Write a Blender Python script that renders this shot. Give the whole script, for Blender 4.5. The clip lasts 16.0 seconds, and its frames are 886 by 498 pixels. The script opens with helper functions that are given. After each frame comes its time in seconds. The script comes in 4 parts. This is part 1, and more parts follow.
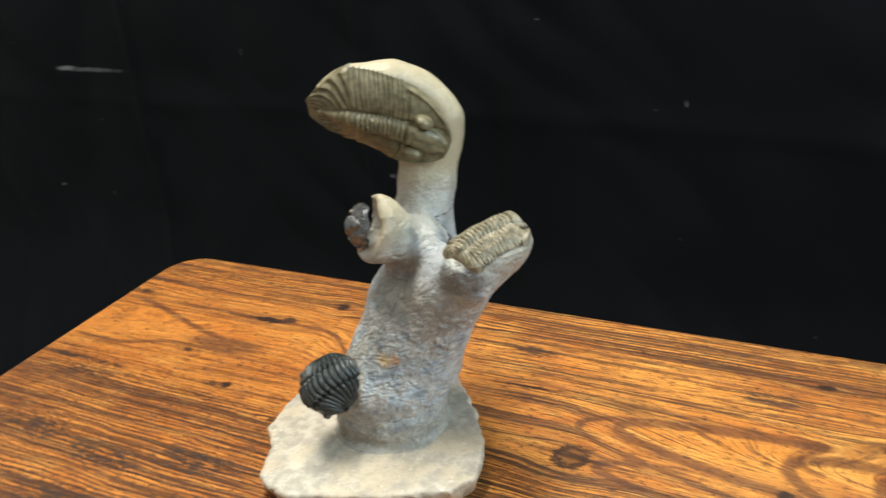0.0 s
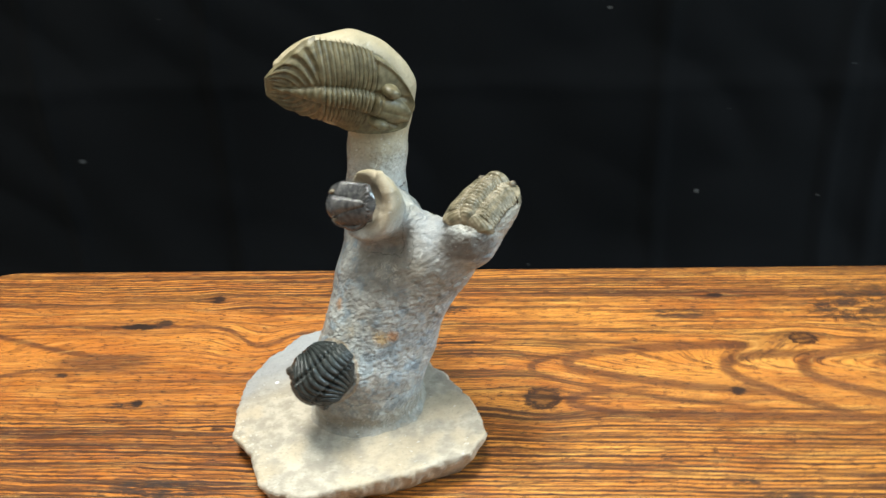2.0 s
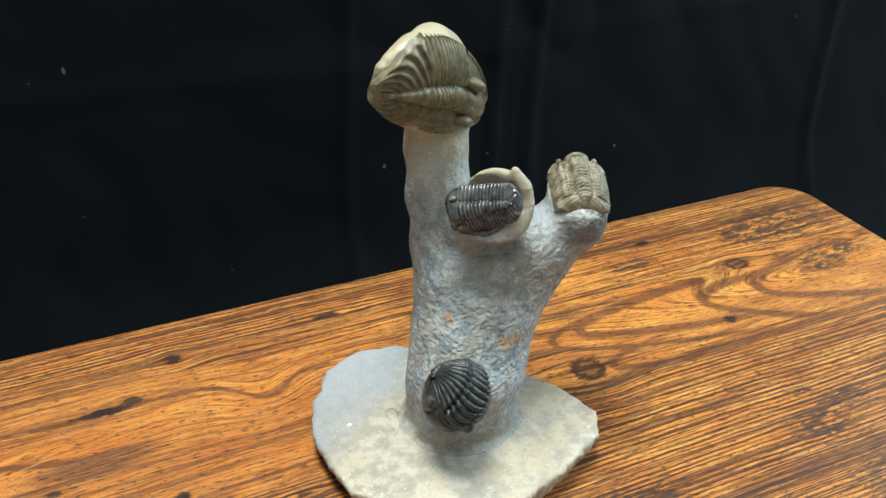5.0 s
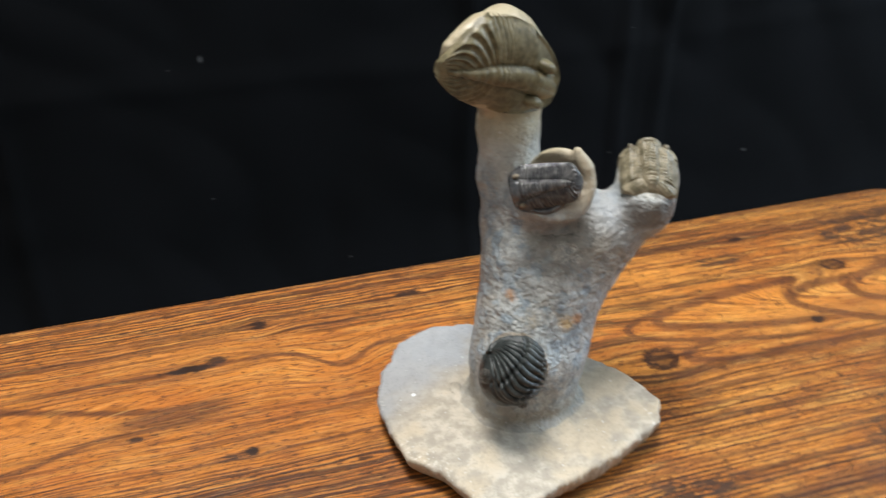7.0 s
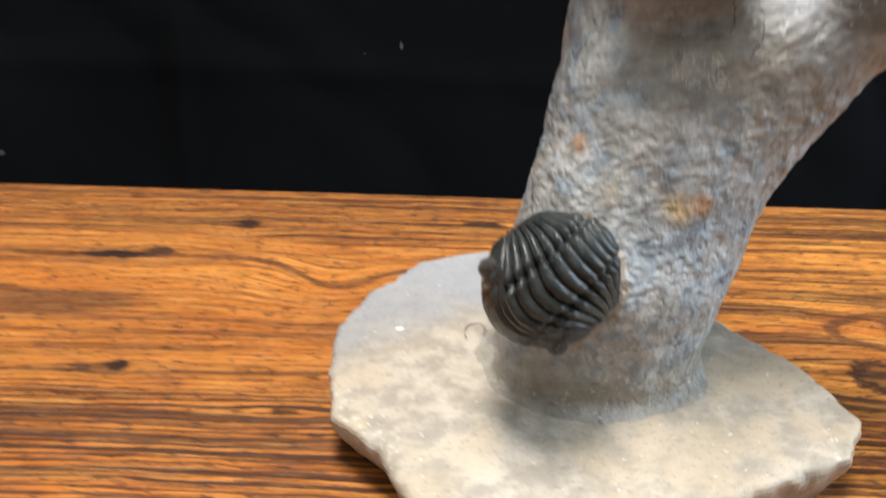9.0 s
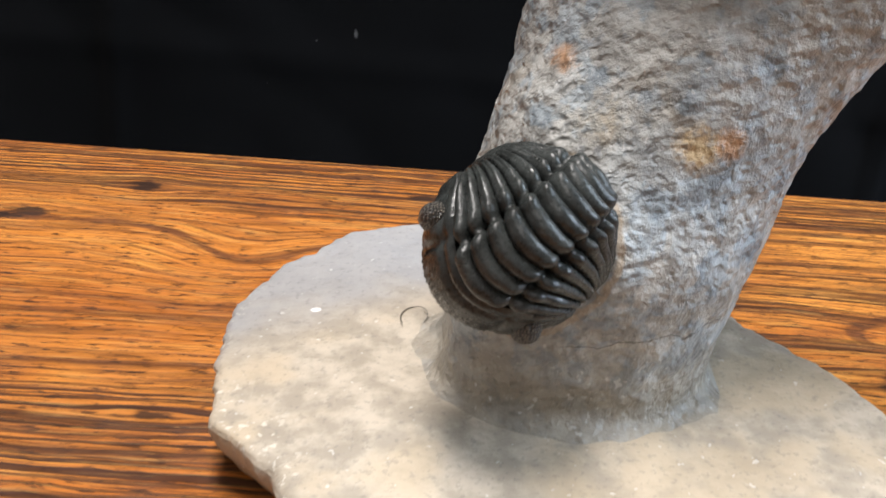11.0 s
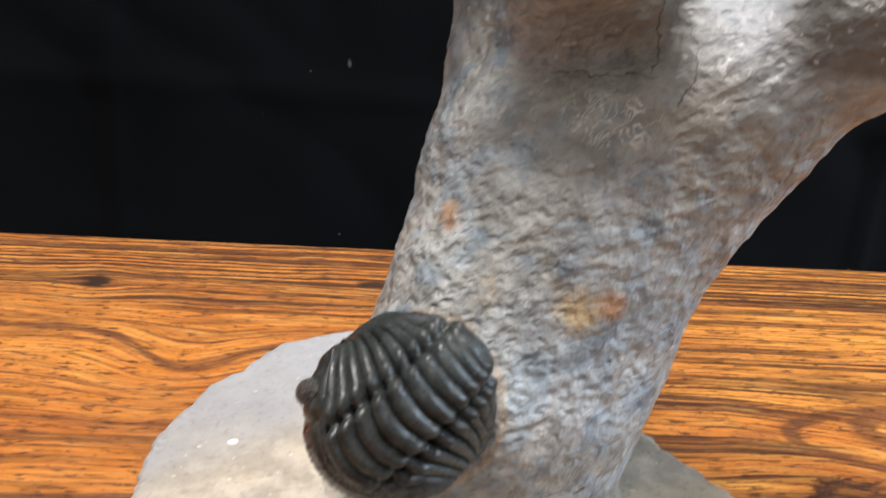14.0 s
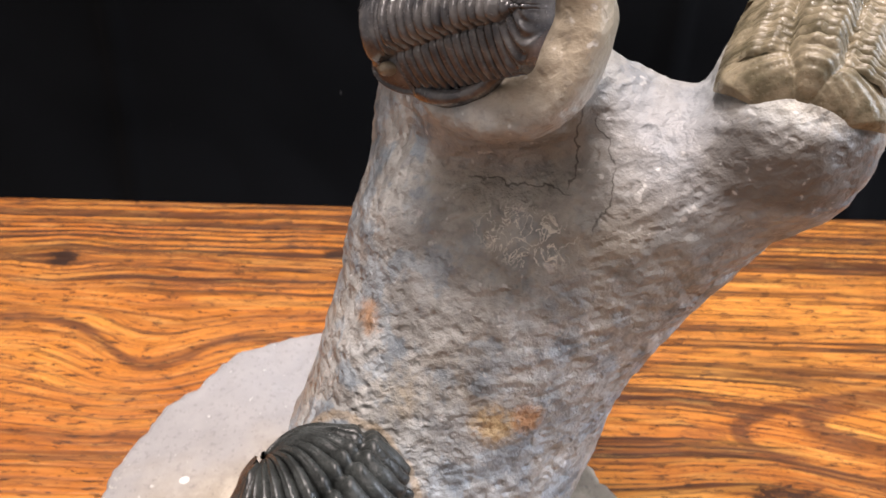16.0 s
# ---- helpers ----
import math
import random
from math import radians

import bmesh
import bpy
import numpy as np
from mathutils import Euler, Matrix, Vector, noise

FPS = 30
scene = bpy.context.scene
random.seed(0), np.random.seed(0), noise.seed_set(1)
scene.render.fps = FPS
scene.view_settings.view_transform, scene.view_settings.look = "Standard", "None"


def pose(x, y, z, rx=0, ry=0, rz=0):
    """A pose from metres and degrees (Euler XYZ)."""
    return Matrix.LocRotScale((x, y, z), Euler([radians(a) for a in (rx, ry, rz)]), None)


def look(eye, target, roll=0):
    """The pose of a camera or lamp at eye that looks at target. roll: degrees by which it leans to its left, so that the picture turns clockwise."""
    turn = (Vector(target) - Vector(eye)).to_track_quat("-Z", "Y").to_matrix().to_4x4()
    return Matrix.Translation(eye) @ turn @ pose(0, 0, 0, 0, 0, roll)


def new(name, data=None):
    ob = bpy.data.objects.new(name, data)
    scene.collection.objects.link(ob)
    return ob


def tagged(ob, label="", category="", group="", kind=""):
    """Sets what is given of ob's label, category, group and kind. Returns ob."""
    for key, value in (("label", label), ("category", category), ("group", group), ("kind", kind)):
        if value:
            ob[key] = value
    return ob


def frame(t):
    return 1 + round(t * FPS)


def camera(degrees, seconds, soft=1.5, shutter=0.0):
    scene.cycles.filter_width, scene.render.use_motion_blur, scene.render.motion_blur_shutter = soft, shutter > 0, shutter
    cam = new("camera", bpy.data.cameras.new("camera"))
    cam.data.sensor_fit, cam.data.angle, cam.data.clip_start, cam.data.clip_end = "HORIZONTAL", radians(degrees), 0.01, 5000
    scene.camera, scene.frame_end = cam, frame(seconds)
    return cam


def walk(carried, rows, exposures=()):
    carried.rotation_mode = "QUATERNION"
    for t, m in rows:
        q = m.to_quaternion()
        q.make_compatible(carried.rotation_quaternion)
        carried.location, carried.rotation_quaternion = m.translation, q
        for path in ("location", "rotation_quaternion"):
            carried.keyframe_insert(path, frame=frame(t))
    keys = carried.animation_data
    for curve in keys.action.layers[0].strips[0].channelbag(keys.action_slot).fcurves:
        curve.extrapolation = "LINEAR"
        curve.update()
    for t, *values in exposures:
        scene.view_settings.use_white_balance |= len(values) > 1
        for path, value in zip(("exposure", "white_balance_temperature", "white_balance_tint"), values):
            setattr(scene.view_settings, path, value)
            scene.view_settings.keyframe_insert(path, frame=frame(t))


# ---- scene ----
cam = camera(48.53, 16.0, soft=1.5, shutter=0.9)
PATH = [
    (0, (0.28341, -0.35532, 0.33620), (0.04758, 0.02954, 0.12108), -7.29),
    (0.5, (0.26366, -0.36553, 0.33941), (0.06330, 0.03594, 0.11877), -7.18),
    (1, (0.22601, -0.37946, 0.34663), (0.06544, 0.03582, 0.11913), -6.62),
    (1.5, (0.16583, -0.39379, 0.35222), (0.06352, 0.03269, 0.11211), -5.33),
    (2, (0.09960, -0.40662, 0.35456), (0.05606, 0.02469, 0.10540), -3.46),
    (2.5, (0.02784, -0.40849, 0.35888), (0.04320, 0.02145, 0.10409), -1.99),
    (3, (-0.05210, -0.40127, 0.35976), (0.02180, 0.01904, 0.09923), -1.27),
    (3.5, (-0.12232, -0.37914, 0.35559), (0.01254, 0.02606, 0.09554), 0.75),
    (3.7, (-0.14050, -0.36651, 0.35842), (0.01012, 0.03232, 0.09719), 1.31),
    (5.8, (-0.17859, -0.33105, 0.34268), (0.01331, 0.05285, 0.08617), 1.60),
    (6, (-0.18088, -0.33096, 0.34097), (0.00852, 0.05419, 0.08447), 1.56),
    (6.5, (-0.17643, -0.34196, 0.34381), (-0.00542, 0.05167, 0.08727), 0.96),
    (7, (-0.14456, -0.36105, 0.34668), (-0.02047, 0.04960, 0.08984), -0.49),
    (7.5, (-0.12365, -0.35449, 0.31743), (-0.04591, 0.06881, 0.06293), -1.26),
    (8, (-0.07806, -0.31542, 0.26955), (-0.05021, 0.11613, 0.01858), -3.94),
    (8.5, (-0.04855, -0.26638, 0.20195), (-0.04374, 0.17852, -0.02617), -0.22),
    (9, (-0.03120, -0.22516, 0.15922), (-0.03139, 0.22940, -0.04904), 1.74),
    (9.2, (-0.02954, -0.21982, 0.14813), (-0.02653, 0.23498, -0.05960), 2.21),
    (11.3, (-0.02410, -0.16593, 0.11983), (-0.00125, 0.29299, -0.07733), 5.15),
    (11.5, (-0.02082, -0.16655, 0.12019), (-0.00441, 0.29357, -0.07479), 4.90),
    (12, (-0.02102, -0.16691, 0.11981), (-0.00399, 0.29450, -0.07204), 4.85),
    (12.5, (-0.01841, -0.16646, 0.12091), (-0.00382, 0.29605, -0.06850), 4.58),
    (13, (-0.01570, -0.16402, 0.12692), (-0.00221, 0.29703, -0.06608), 3.67),
    (13.5, (-0.00961, -0.16282, 0.13810), (0.00300, 0.29723, -0.05733), 3.14),
    (14, (-0.00353, -0.15777, 0.14843), (0.00974, 0.30002, -0.05219), 3.23),
    (14.5, (0.00269, -0.14911, 0.15879), (0.01614, 0.30434, -0.05146), 3.08),
    (15, (0.00553, -0.14327, 0.16956), (0.01823, 0.30275, -0.05607), 2.76),
    (15.5, (0.00994, -0.13619, 0.18442), (0.01889, 0.29441, -0.06955), 2.39),
    (16, (0.01320, -0.13025, 0.19407), (0.01962, 0.28182, -0.08905), 2.00),
]
walk(cam, [(t, look(eye, target, roll)) for t, eye, target, roll in PATH],
     [(0, 0.05, 6640, 3), (2.5, 0.1, 6370, 0), (3.5, 0.0, 6130, -2), (6, -0.06, 5990, -3), (7, -0.20, 6330, 8), (8, 0.0, 6500, 13), (9, 0.0, 6500, 11), (11.5, -0.05, 6600, 14), (13.5, 0.0, 6470, 13), (14.5, 0.0, 6650, 16), (16, 0.0, 7050, 23)])

# ---- light ----
world = bpy.data.worlds.new("world")
scene.world = world
world.use_nodes = True
world.node_tree.nodes["Background"].inputs[0].default_value = (0.9, 0.95, 1.0, 1)
world.node_tree.nodes["Background"].inputs[1].default_value = 0.02


def area(name, eye, target, sx, sy, watts, colour):
    data = bpy.data.lights.new(name, "AREA")
    data.shape, data.size, data.size_y, data.energy, data.color = "RECTANGLE", sx, sy, watts, colour
    ob = new(name, data)
    ob.matrix_world = look(eye, target)
    return ob


area("ceiling_panel_light", (-0.22, 0.20, 2.36), (-0.22, 0.20, 0), 0.6, 1.2, 96, (1.0, 0.975, 0.94))
# unseen fill lamp, added behind the camera to lift the front faces
area("rear_fill_light", (-0.30, -1.75, 2.36), (-0.30, -1.75, 0), 0.6, 1.2, 16, (1.0, 0.98, 0.96))
area("window_light", (2.3, 0.15, 1.1), (1.45, 0.95, 0.05), 1.2, 1.3, 100, (0.66, 0.83, 1.0))


# ---- material nodes ----
class Graph:
    """A small helper to write node materials."""

    def __init__(self, name):
        self.mat = bpy.data.materials.new(name)
        self.mat.use_nodes = True
        self.tree = self.mat.node_tree
        self.bsdf = self.tree.nodes["Principled BSDF"]
        self.pos = self.node("ShaderNodeTexCoord").outputs["Object"]

    def node(self, kind):
        return self.tree.nodes.new(kind)

    def put(self, socket, value):
        if isinstance(value, bpy.types.NodeSocket):
            self.tree.links.new(value, socket)
        elif isinstance(value, tuple) and len(value) == 3 and socket.type == "RGBA":
            socket.default_value = (*value, 1)
        else:
            socket.default_value = value

    def math(self, op, a, b=0.0, c=0.0, clamp=False):
        n = self.node("ShaderNodeMath")
        n.operation, n.use_clamp = op, clamp
        for k, v in enumerate((a, b, c)):
            self.put(n.inputs[k], v)
        return n.outputs[0]

    def vec(self, op, a, b=(0, 0, 0)):
        n = self.node("ShaderNodeVectorMath")
        n.operation = op
        self.put(n.inputs[0], a), self.put(n.inputs[1], b)
        return n.outputs["Value"] if op in ("LENGTH", "DOT_PRODUCT", "DISTANCE") else n.outputs["Vector"]

    def xyz(self, v):
        n = self.node("ShaderNodeSeparateXYZ")
        self.put(n.inputs[0], v)
        return n.outputs

    def join(self, x, y, z=0.0):
        n = self.node("ShaderNodeCombineXYZ")
        for k, v in enumerate((x, y, z)):
            self.put(n.inputs[k], v)
        return n.outputs[0]

    def noise(self, v, scale, detail=3.0, rough=0.55, distort=0.0):
        n = self.node("ShaderNodeTexNoise")
        self.put(n.inputs["Vector"], v)
        for key, value in (("Scale", scale), ("Detail", detail), ("Roughness", rough), ("Distortion", distort)):
            n.inputs[key].default_value = value
        return n.outputs["Fac"]

    def cells(self, v, scale, feature="F1", random=1.0):
        n = self.node("ShaderNodeTexVoronoi")
        n.feature = feature
        self.put(n.inputs["Vector"], v)
        n.inputs["Scale"].default_value, n.inputs["Randomness"].default_value = scale, random
        return n.outputs["Distance"]

    def span(self, v, a, b, lo=0.0, hi=1.0):
        n = self.node("ShaderNodeMapRange")
        n.interpolation_type = "SMOOTHSTEP"
        for k, x in enumerate((v, a, b, lo, hi)):
            self.put(n.inputs[k], x)
        return n.outputs[0]

    def mix(self, f, a, b, how="MIX"):
        n = self.node("ShaderNodeMix")
        n.data_type, n.blend_type = "RGBA", how
        self.put(n.inputs["Factor"], f)
        ins = [k for k in n.inputs if k.type == "RGBA"]
        self.put(ins[0], a), self.put(ins[1], b)
        return [k for k in n.outputs if k.type == "RGBA"][0]

    def spot(self, centre, size):
        """The distance from a place, in units of size."""
        d = self.vec("SUBTRACT", self.pos, tuple(centre))
        return self.vec("LENGTH", self.vec("MULTIPLY", d, tuple(1 / k for k in size)))

    def finish(self, colour, rough, bump=None, strength=0.5, depth=0.001, **more):
        self.put(self.bsdf.inputs["Base Color"], colour)
        self.put(self.bsdf.inputs["Roughness"], rough)
        for key, value in more.items():
            self.put(self.bsdf.inputs[key.replace("_", " ")], value)
        if bump is not None:
            n = self.node("ShaderNodeBump")
            n.inputs["Strength"].default_value, n.inputs["Distance"].default_value = strength, depth
            self.put(n.inputs["Height"], bump)
            self.put(self.bsdf.inputs["Normal"], n.outputs[0])
        return self.mat


def wood_material():
    g = Graph("rustic_wood")
    x, y, _ = g.xyz(g.pos)
    mul, add, sub = (lambda a, b: g.math("MULTIPLY", a, b)), (lambda a, b: g.math("ADD", a, b)), (lambda a, b: g.math("SUBTRACT", a, b))
    wob = mul(sub(g.noise(g.join(mul(x, 6.0), mul(y, 16.0)), 1.0, 1.0), 0.5), 0.010)
    wob = add(wob, mul(sub(g.noise(g.join(mul(x, 26.0), mul(y, 75.0)), 1.0, 3.0), 0.5), 0.0042))
    yy = add(y, mul(wob, g.span(x, 0.04, 0.11, 1.0, 0.45)))
    # cathedral figure: lines that bend round a nose
    def tongue(x0, x1, y0, w):
        ramp = g.math("MULTIPLY", sub(x, x0), 1 / (x1 - x0), clamp=True)
        d = mul(sub(yy, y0), 1 / w)
        return mul(ramp, g.math("EXPONENT", mul(mul(d, d), -1.0)))

    axis = 0.064
    east, west = tongue(0.085, 0.34, axis, 0.022), tongue(-0.120, -0.36, 0.077, 0.012)
    v = add(sub(yy, axis), add(mul(east, 0.056), mul(west, 0.030)))
    dip = g.spot((-0.070, 0.088, 0.0), (0.024, 0.024, 1.0))
    v = add(v, mul(g.math("EXPONENT", mul(mul(dip, dip), -1.0)), 0.014))
    outer = g.span(g.math("MAXIMUM", east, west), 0.16, 0.05)
    # knots: place, size, how dark the heart is
    knots = [(0.2198, 0.1439, 0.0065, 0.0028, 1.0), (0.2638, 0.0951, 0.0070, 0.0048, 0.60), (0.1064, 0.0366, 0.0076, 0.0080, 0.62),
             (0.2166, 0.0441, 0.0048, 0.0034, 0.95), (-0.1540, 0.1090, 0.0170, 0.0034, 1.0), (-0.139, 0.113, 0.0060, 0.0040, 0.9), (-0.0143, 0.1476, 0.0090, 0.0026, 0.95),
             (-0.1296, 0.0309, 0.0040, 0.0026, 1.0), (-0.1862, 0.0573, 0.0042, 0.0024, 0.9), (-0.1108, 0.1411, 0.0052, 0.0052, 0.95),
             (0.058, 0.0905, 0.0160, 0.0013, 0.9), (-0.075, 0.008, 0.0045, 0.0020, 0.8), (-0.282, 0.117, 0.006, 0.003, 0.8)]
    heart, ring = 0.0, 0.0
    rag = mul(sub(g.noise(g.join(mul(x, 170.0), mul(y, 380.0)), 1.0, 4.0, 0.75), 0.5), 2.2)
    for kx, ky, sx, sy, dark in knots:
        k = g.vec("MULTIPLY", g.vec("SUBTRACT", g.pos, (kx, ky, 0.0)), (1 / sx, 1 / sy, 0.0))
        r = add(g.vec("LENGTH", k), rag)
        far = g.vec("LENGTH", g.vec("MULTIPLY", k, (0.36, 0.42, 0.0)))
        push = g.math("EXPONENT", mul(mul(far, far), -1.0))
        v = add(v, mul(mul(push, sub(y, ky)), -0.62))
        heart = g.math("MAXIMUM", heart, mul(g.span(r, 1.25, 0.60), dark))
        if dark < 0.65:
            ring = g.math("MAXIMUM", ring, g.span(g.math("ABSOLUTE", sub(r, 1.05)), 0.42, 0.08))
    broad = g.noise(g.join(mul(x, 1.6), mul(v, 95.0)), 1.0, 2.0, 0.5)
    mask = g.noise(g.join(mul(x, 5.0), mul(v, 55.0)), 1.0, 3.0, 0.6)
    lines = g.noise(g.join(mul(x, 4.5), mul(v, 520.0)), 1.0, 3.0, 0.55)
    rows = g.math("SINE", add(mul(v, 2 * math.pi / 0.0031), mul(g.noise(g.join(mul(x, 3.5), mul(v, 90.0)), 1.0, 3.0, 0.6), 8.0)))
    fine = g.noise(g.join(mul(x, 38.0), mul(v, 1000.0)), 1.0, 3.0, 0.65)
    flecks = g.noise(g.join(mul(x, 150.0), mul(yy, 760.0)), 1.0, 3.0, 0.7)
    grit = g.noise(g.join(mul(x, 420.0), mul(yy, 800.0)), 1.0, 3.0, 0.7)
    cloud = g.noise(g.join(mul(x, 11.0), mul(y, 26.0)), 1.0, 4.0, 0.6)
    glow = g.noise(g.join(mul(x, 14.0), mul(v, 120.0)), 1.0, 3.0, 0.6)
    colour = g.mix(g.span(cloud, 0.32, 0.68), (0.44, 0.138, 0.022), (0.62, 0.245, 0.044))
    colour = g.mix(mul(g.span(glow, 0.52, 0.66), 0.6), colour, (0.72, 0.35, 0.075))
    colour = g.mix(mul(g.span(x, 0.05, -0.06), 0.42), colour, (0.42, 0.122, 0.018))
    figure = mul(mul(g.span(broad, 0.54, 0.64), 0.85), g.math("MAXIMUM", outer, 0.0))
    soft_edge = mul(sub(g.noise(g.join(mul(x, 60.0), mul(y, 300.0)), 1.0, 3.0, 0.6), 0.5), 0.0030)
    yw = add(add(y, mul(wob, 0.40)), soft_edge)
    gauss = lambda at, w: g.math("EXPONENT", mul(g.math("POWER", mul(sub(x, at), 1 / w), 2.0), -1.0))
    # loops that open towards the far end: nose, slope of the axis, bluntness, half-thickness
    loops = 0.0
    for nx, ny, slope, blunt, half, end in ((0.1220, 0.0705, -0.050, 0.0047, 0.0056, 0.26), (0.2140, 0.0665, -0.25, 0.0125, 0.0062, 0.31), (0.2580, 0.0650, -0.05, 0.0135, 0.0060, 0.36),
                                            (0.1225, 0.0345, -0.02, 0.0036, 0.0042, 0.185), (0.1000, 0.0660, -0.05, 0.0078, 0.0034, 0.24)):
        dx = sub(x, nx)
        dy = sub(yw, add(mul(dx, slope), ny))
        f = sub(mul(mul(dy, dy), 1 / blunt), dx)
        steep = g.math("SQRT", add(mul(mul(dy, dy), 4 / blunt ** 2), 1.0))
        far = g.math("DIVIDE", g.math("ABSOLUTE", f), steep)
        loops = g.math("MAXIMUM", loops, mul(g.span(far, half, half * 0.32), g.span(x, end, end - 0.05, 0.25, 0.95)))
    figure = g.math("MAXIMUM", figure, loops)
    # bands of the other end: a wave, and two arms that meet in a brown blot
    wave = add(sub(0.1092, mul(gauss(-0.0685, 0.021), 0.0215)), mul(g.span(x, -0.055, -0.025), -0.0085))
    upper = add(0.0755, mul(g.span(x, -0.160, -0.290), 0.031))
    lower = add(0.0500, mul(g.span(x, -0.250, -0.200), 0.0125))
    for curve, half, a, b, c, d, much in ((wave, 0.0036, -0.29, -0.22, -0.015, -0.040, 0.95), (upper, 0.0042, -0.300, -0.270, -0.128, -0.150, 1.0), (lower, 0.0036, -0.300, -0.280, -0.130, -0.160, 0.95)):
        band = mul(g.span(g.math("ABSOLUTE", sub(yw, curve)), half, half * 0.2), mul(g.span(x, a, b), g.span(x, c, d)))
        figure = g.math("MAXIMUM", figure, mul(band, much))
    blot = add(g.spot((-0.166, 0.0700, 0.0), (0.037, 0.0088, 1.0)), mul(rag, 0.3))
    figure = g.math("MAXIMUM", figure, mul(g.span(blot, 1.15, 0.55), 0.92))
    colour = g.mix(mul(figure, 0.88), colour, (0.125, 0.042, 0.015))
    straight = g.math("MAXIMUM", g.span(y, 0.125, 0.150), g.span(y, 0.035, 0.010))
    calm = g.span(g.spot((-0.16, 0.080, 0.0), (0.19, 0.055, 1.0)), 0.75, 1.15, 0.62, 1.0)
    much = mul(g.math("MAXIMUM", g.span(mask, 0.36, 0.52), mul(straight, 0.9)), mul(g.math("MAXIMUM", outer, 0.12), calm))
    colour = g.mix(mul(mul(g.span(lines, 0.48, 0.57), much), 0.92), colour, (0.048, 0.018, 0.009))
    colour = g.mix(mul(mul(g.span(add(rows, mul(sub(flecks, 0.5), 1.5)), 0.05, 0.75), mul(straight, outer)), 0.78), colour, (0.050, 0.019, 0.009))
    colour = g.mix(mul(mul(g.span(fine, 0.48, 0.62), calm), 0.75), colour, (0.070, 0.025, 0.012))
    colour = g.mix(mul(g.span(fine, 0.46, 0.30), 0.30), colour, (0.74, 0.42, 0.13))
    colour = g.mix(mul(g.span(flecks, 0.54, 0.64), 0.85), colour, (0.035, 0.014, 0.008))
    colour = g.mix(mul(g.span(grit, 0.56, 0.70), 0.50), colour, (0.06, 0.024, 0.012))
    # worn, blackened patches
    patches = [(0.330, 0.131, 0.052, 0.027), (0.300, 0.128, 0.030, 0.016), (0.199, -0.055, 0.022, 0.013), (0.226, -0.043, 0.020, 0.009), (0.208, -0.031, 0.008, 0.005),
               (0.322, 0.076, 0.022, 0.014), (0.345, 0.085, 0.03, 0.012), (0.070, -0.062, 0.035, 0.009), (-0.223, -0.047, 0.035, 0.010), (-0.155, -0.056, 0.034, 0.010),
               (-0.095, -0.040, 0.030, 0.010), (-0.245, 0.010, 0.030, 0.005), (0.10, -0.11, 0.06, 0.02), (-0.13, -0.10, 0.05, 0.018), (0.24, -0.10, 0.06, 0.02),
               (-0.272, 0.0245, 0.022, 0.0035), (-0.228, 0.0238, 0.012, 0.003), (-0.135, 0.0285, 0.014, 0.0028), (0.045, 0.128, 0.02, 0.006), (0.195, 0.122, 0.022, 0.006)]
    worn = 0.0
    for px, py, sx, sy in patches:
        r = g.vec("LENGTH", g.vec("MULTIPLY", g.vec("SUBTRACT", g.pos, (px, py, 0.0)), (1 / sx, 1 / sy, 0.0)))
        worn = g.math("MAXIMUM", worn, g.span(r, 1.4, 0.5))
    grime = g.noise(g.join(mul(x, 75.0), mul(y, 190.0)), 1.0, 4.0, 0.7)
    stray = mul(g.span(g.noise(g.join(mul(x, 16.0), mul(y, 44.0)), 1.0, 4.0, 0.6), 0.58, 0.72), 0.7)
    worn = mul(g.math("MAXIMUM", worn, stray), g.span(add(add(grime, mul(sub(flecks, 0.5), 0.9)), mul(worn, 0.06)), 0.46, 0.60))
    colour = g.mix(mul(worn, 0.85), colour, (0.030, 0.017, 0.012))
    colour = g.mix(mul(ring, 0.95), colour, (0.035, 0.014, 0.008))
    colour = g.mix(heart, colour, (0.026, 0.013, 0.009))
    height = add(mul(g.span(lines, 0.50, 0.58), -0.3), add(mul(fine, -0.6), mul(flecks, -0.5)))
    return g.finish(colour, g.span(grime, 0.3, 0.7, 0.34, 0.52), height, 0.30, 0.0006, Specular_IOR_Level=0.36)


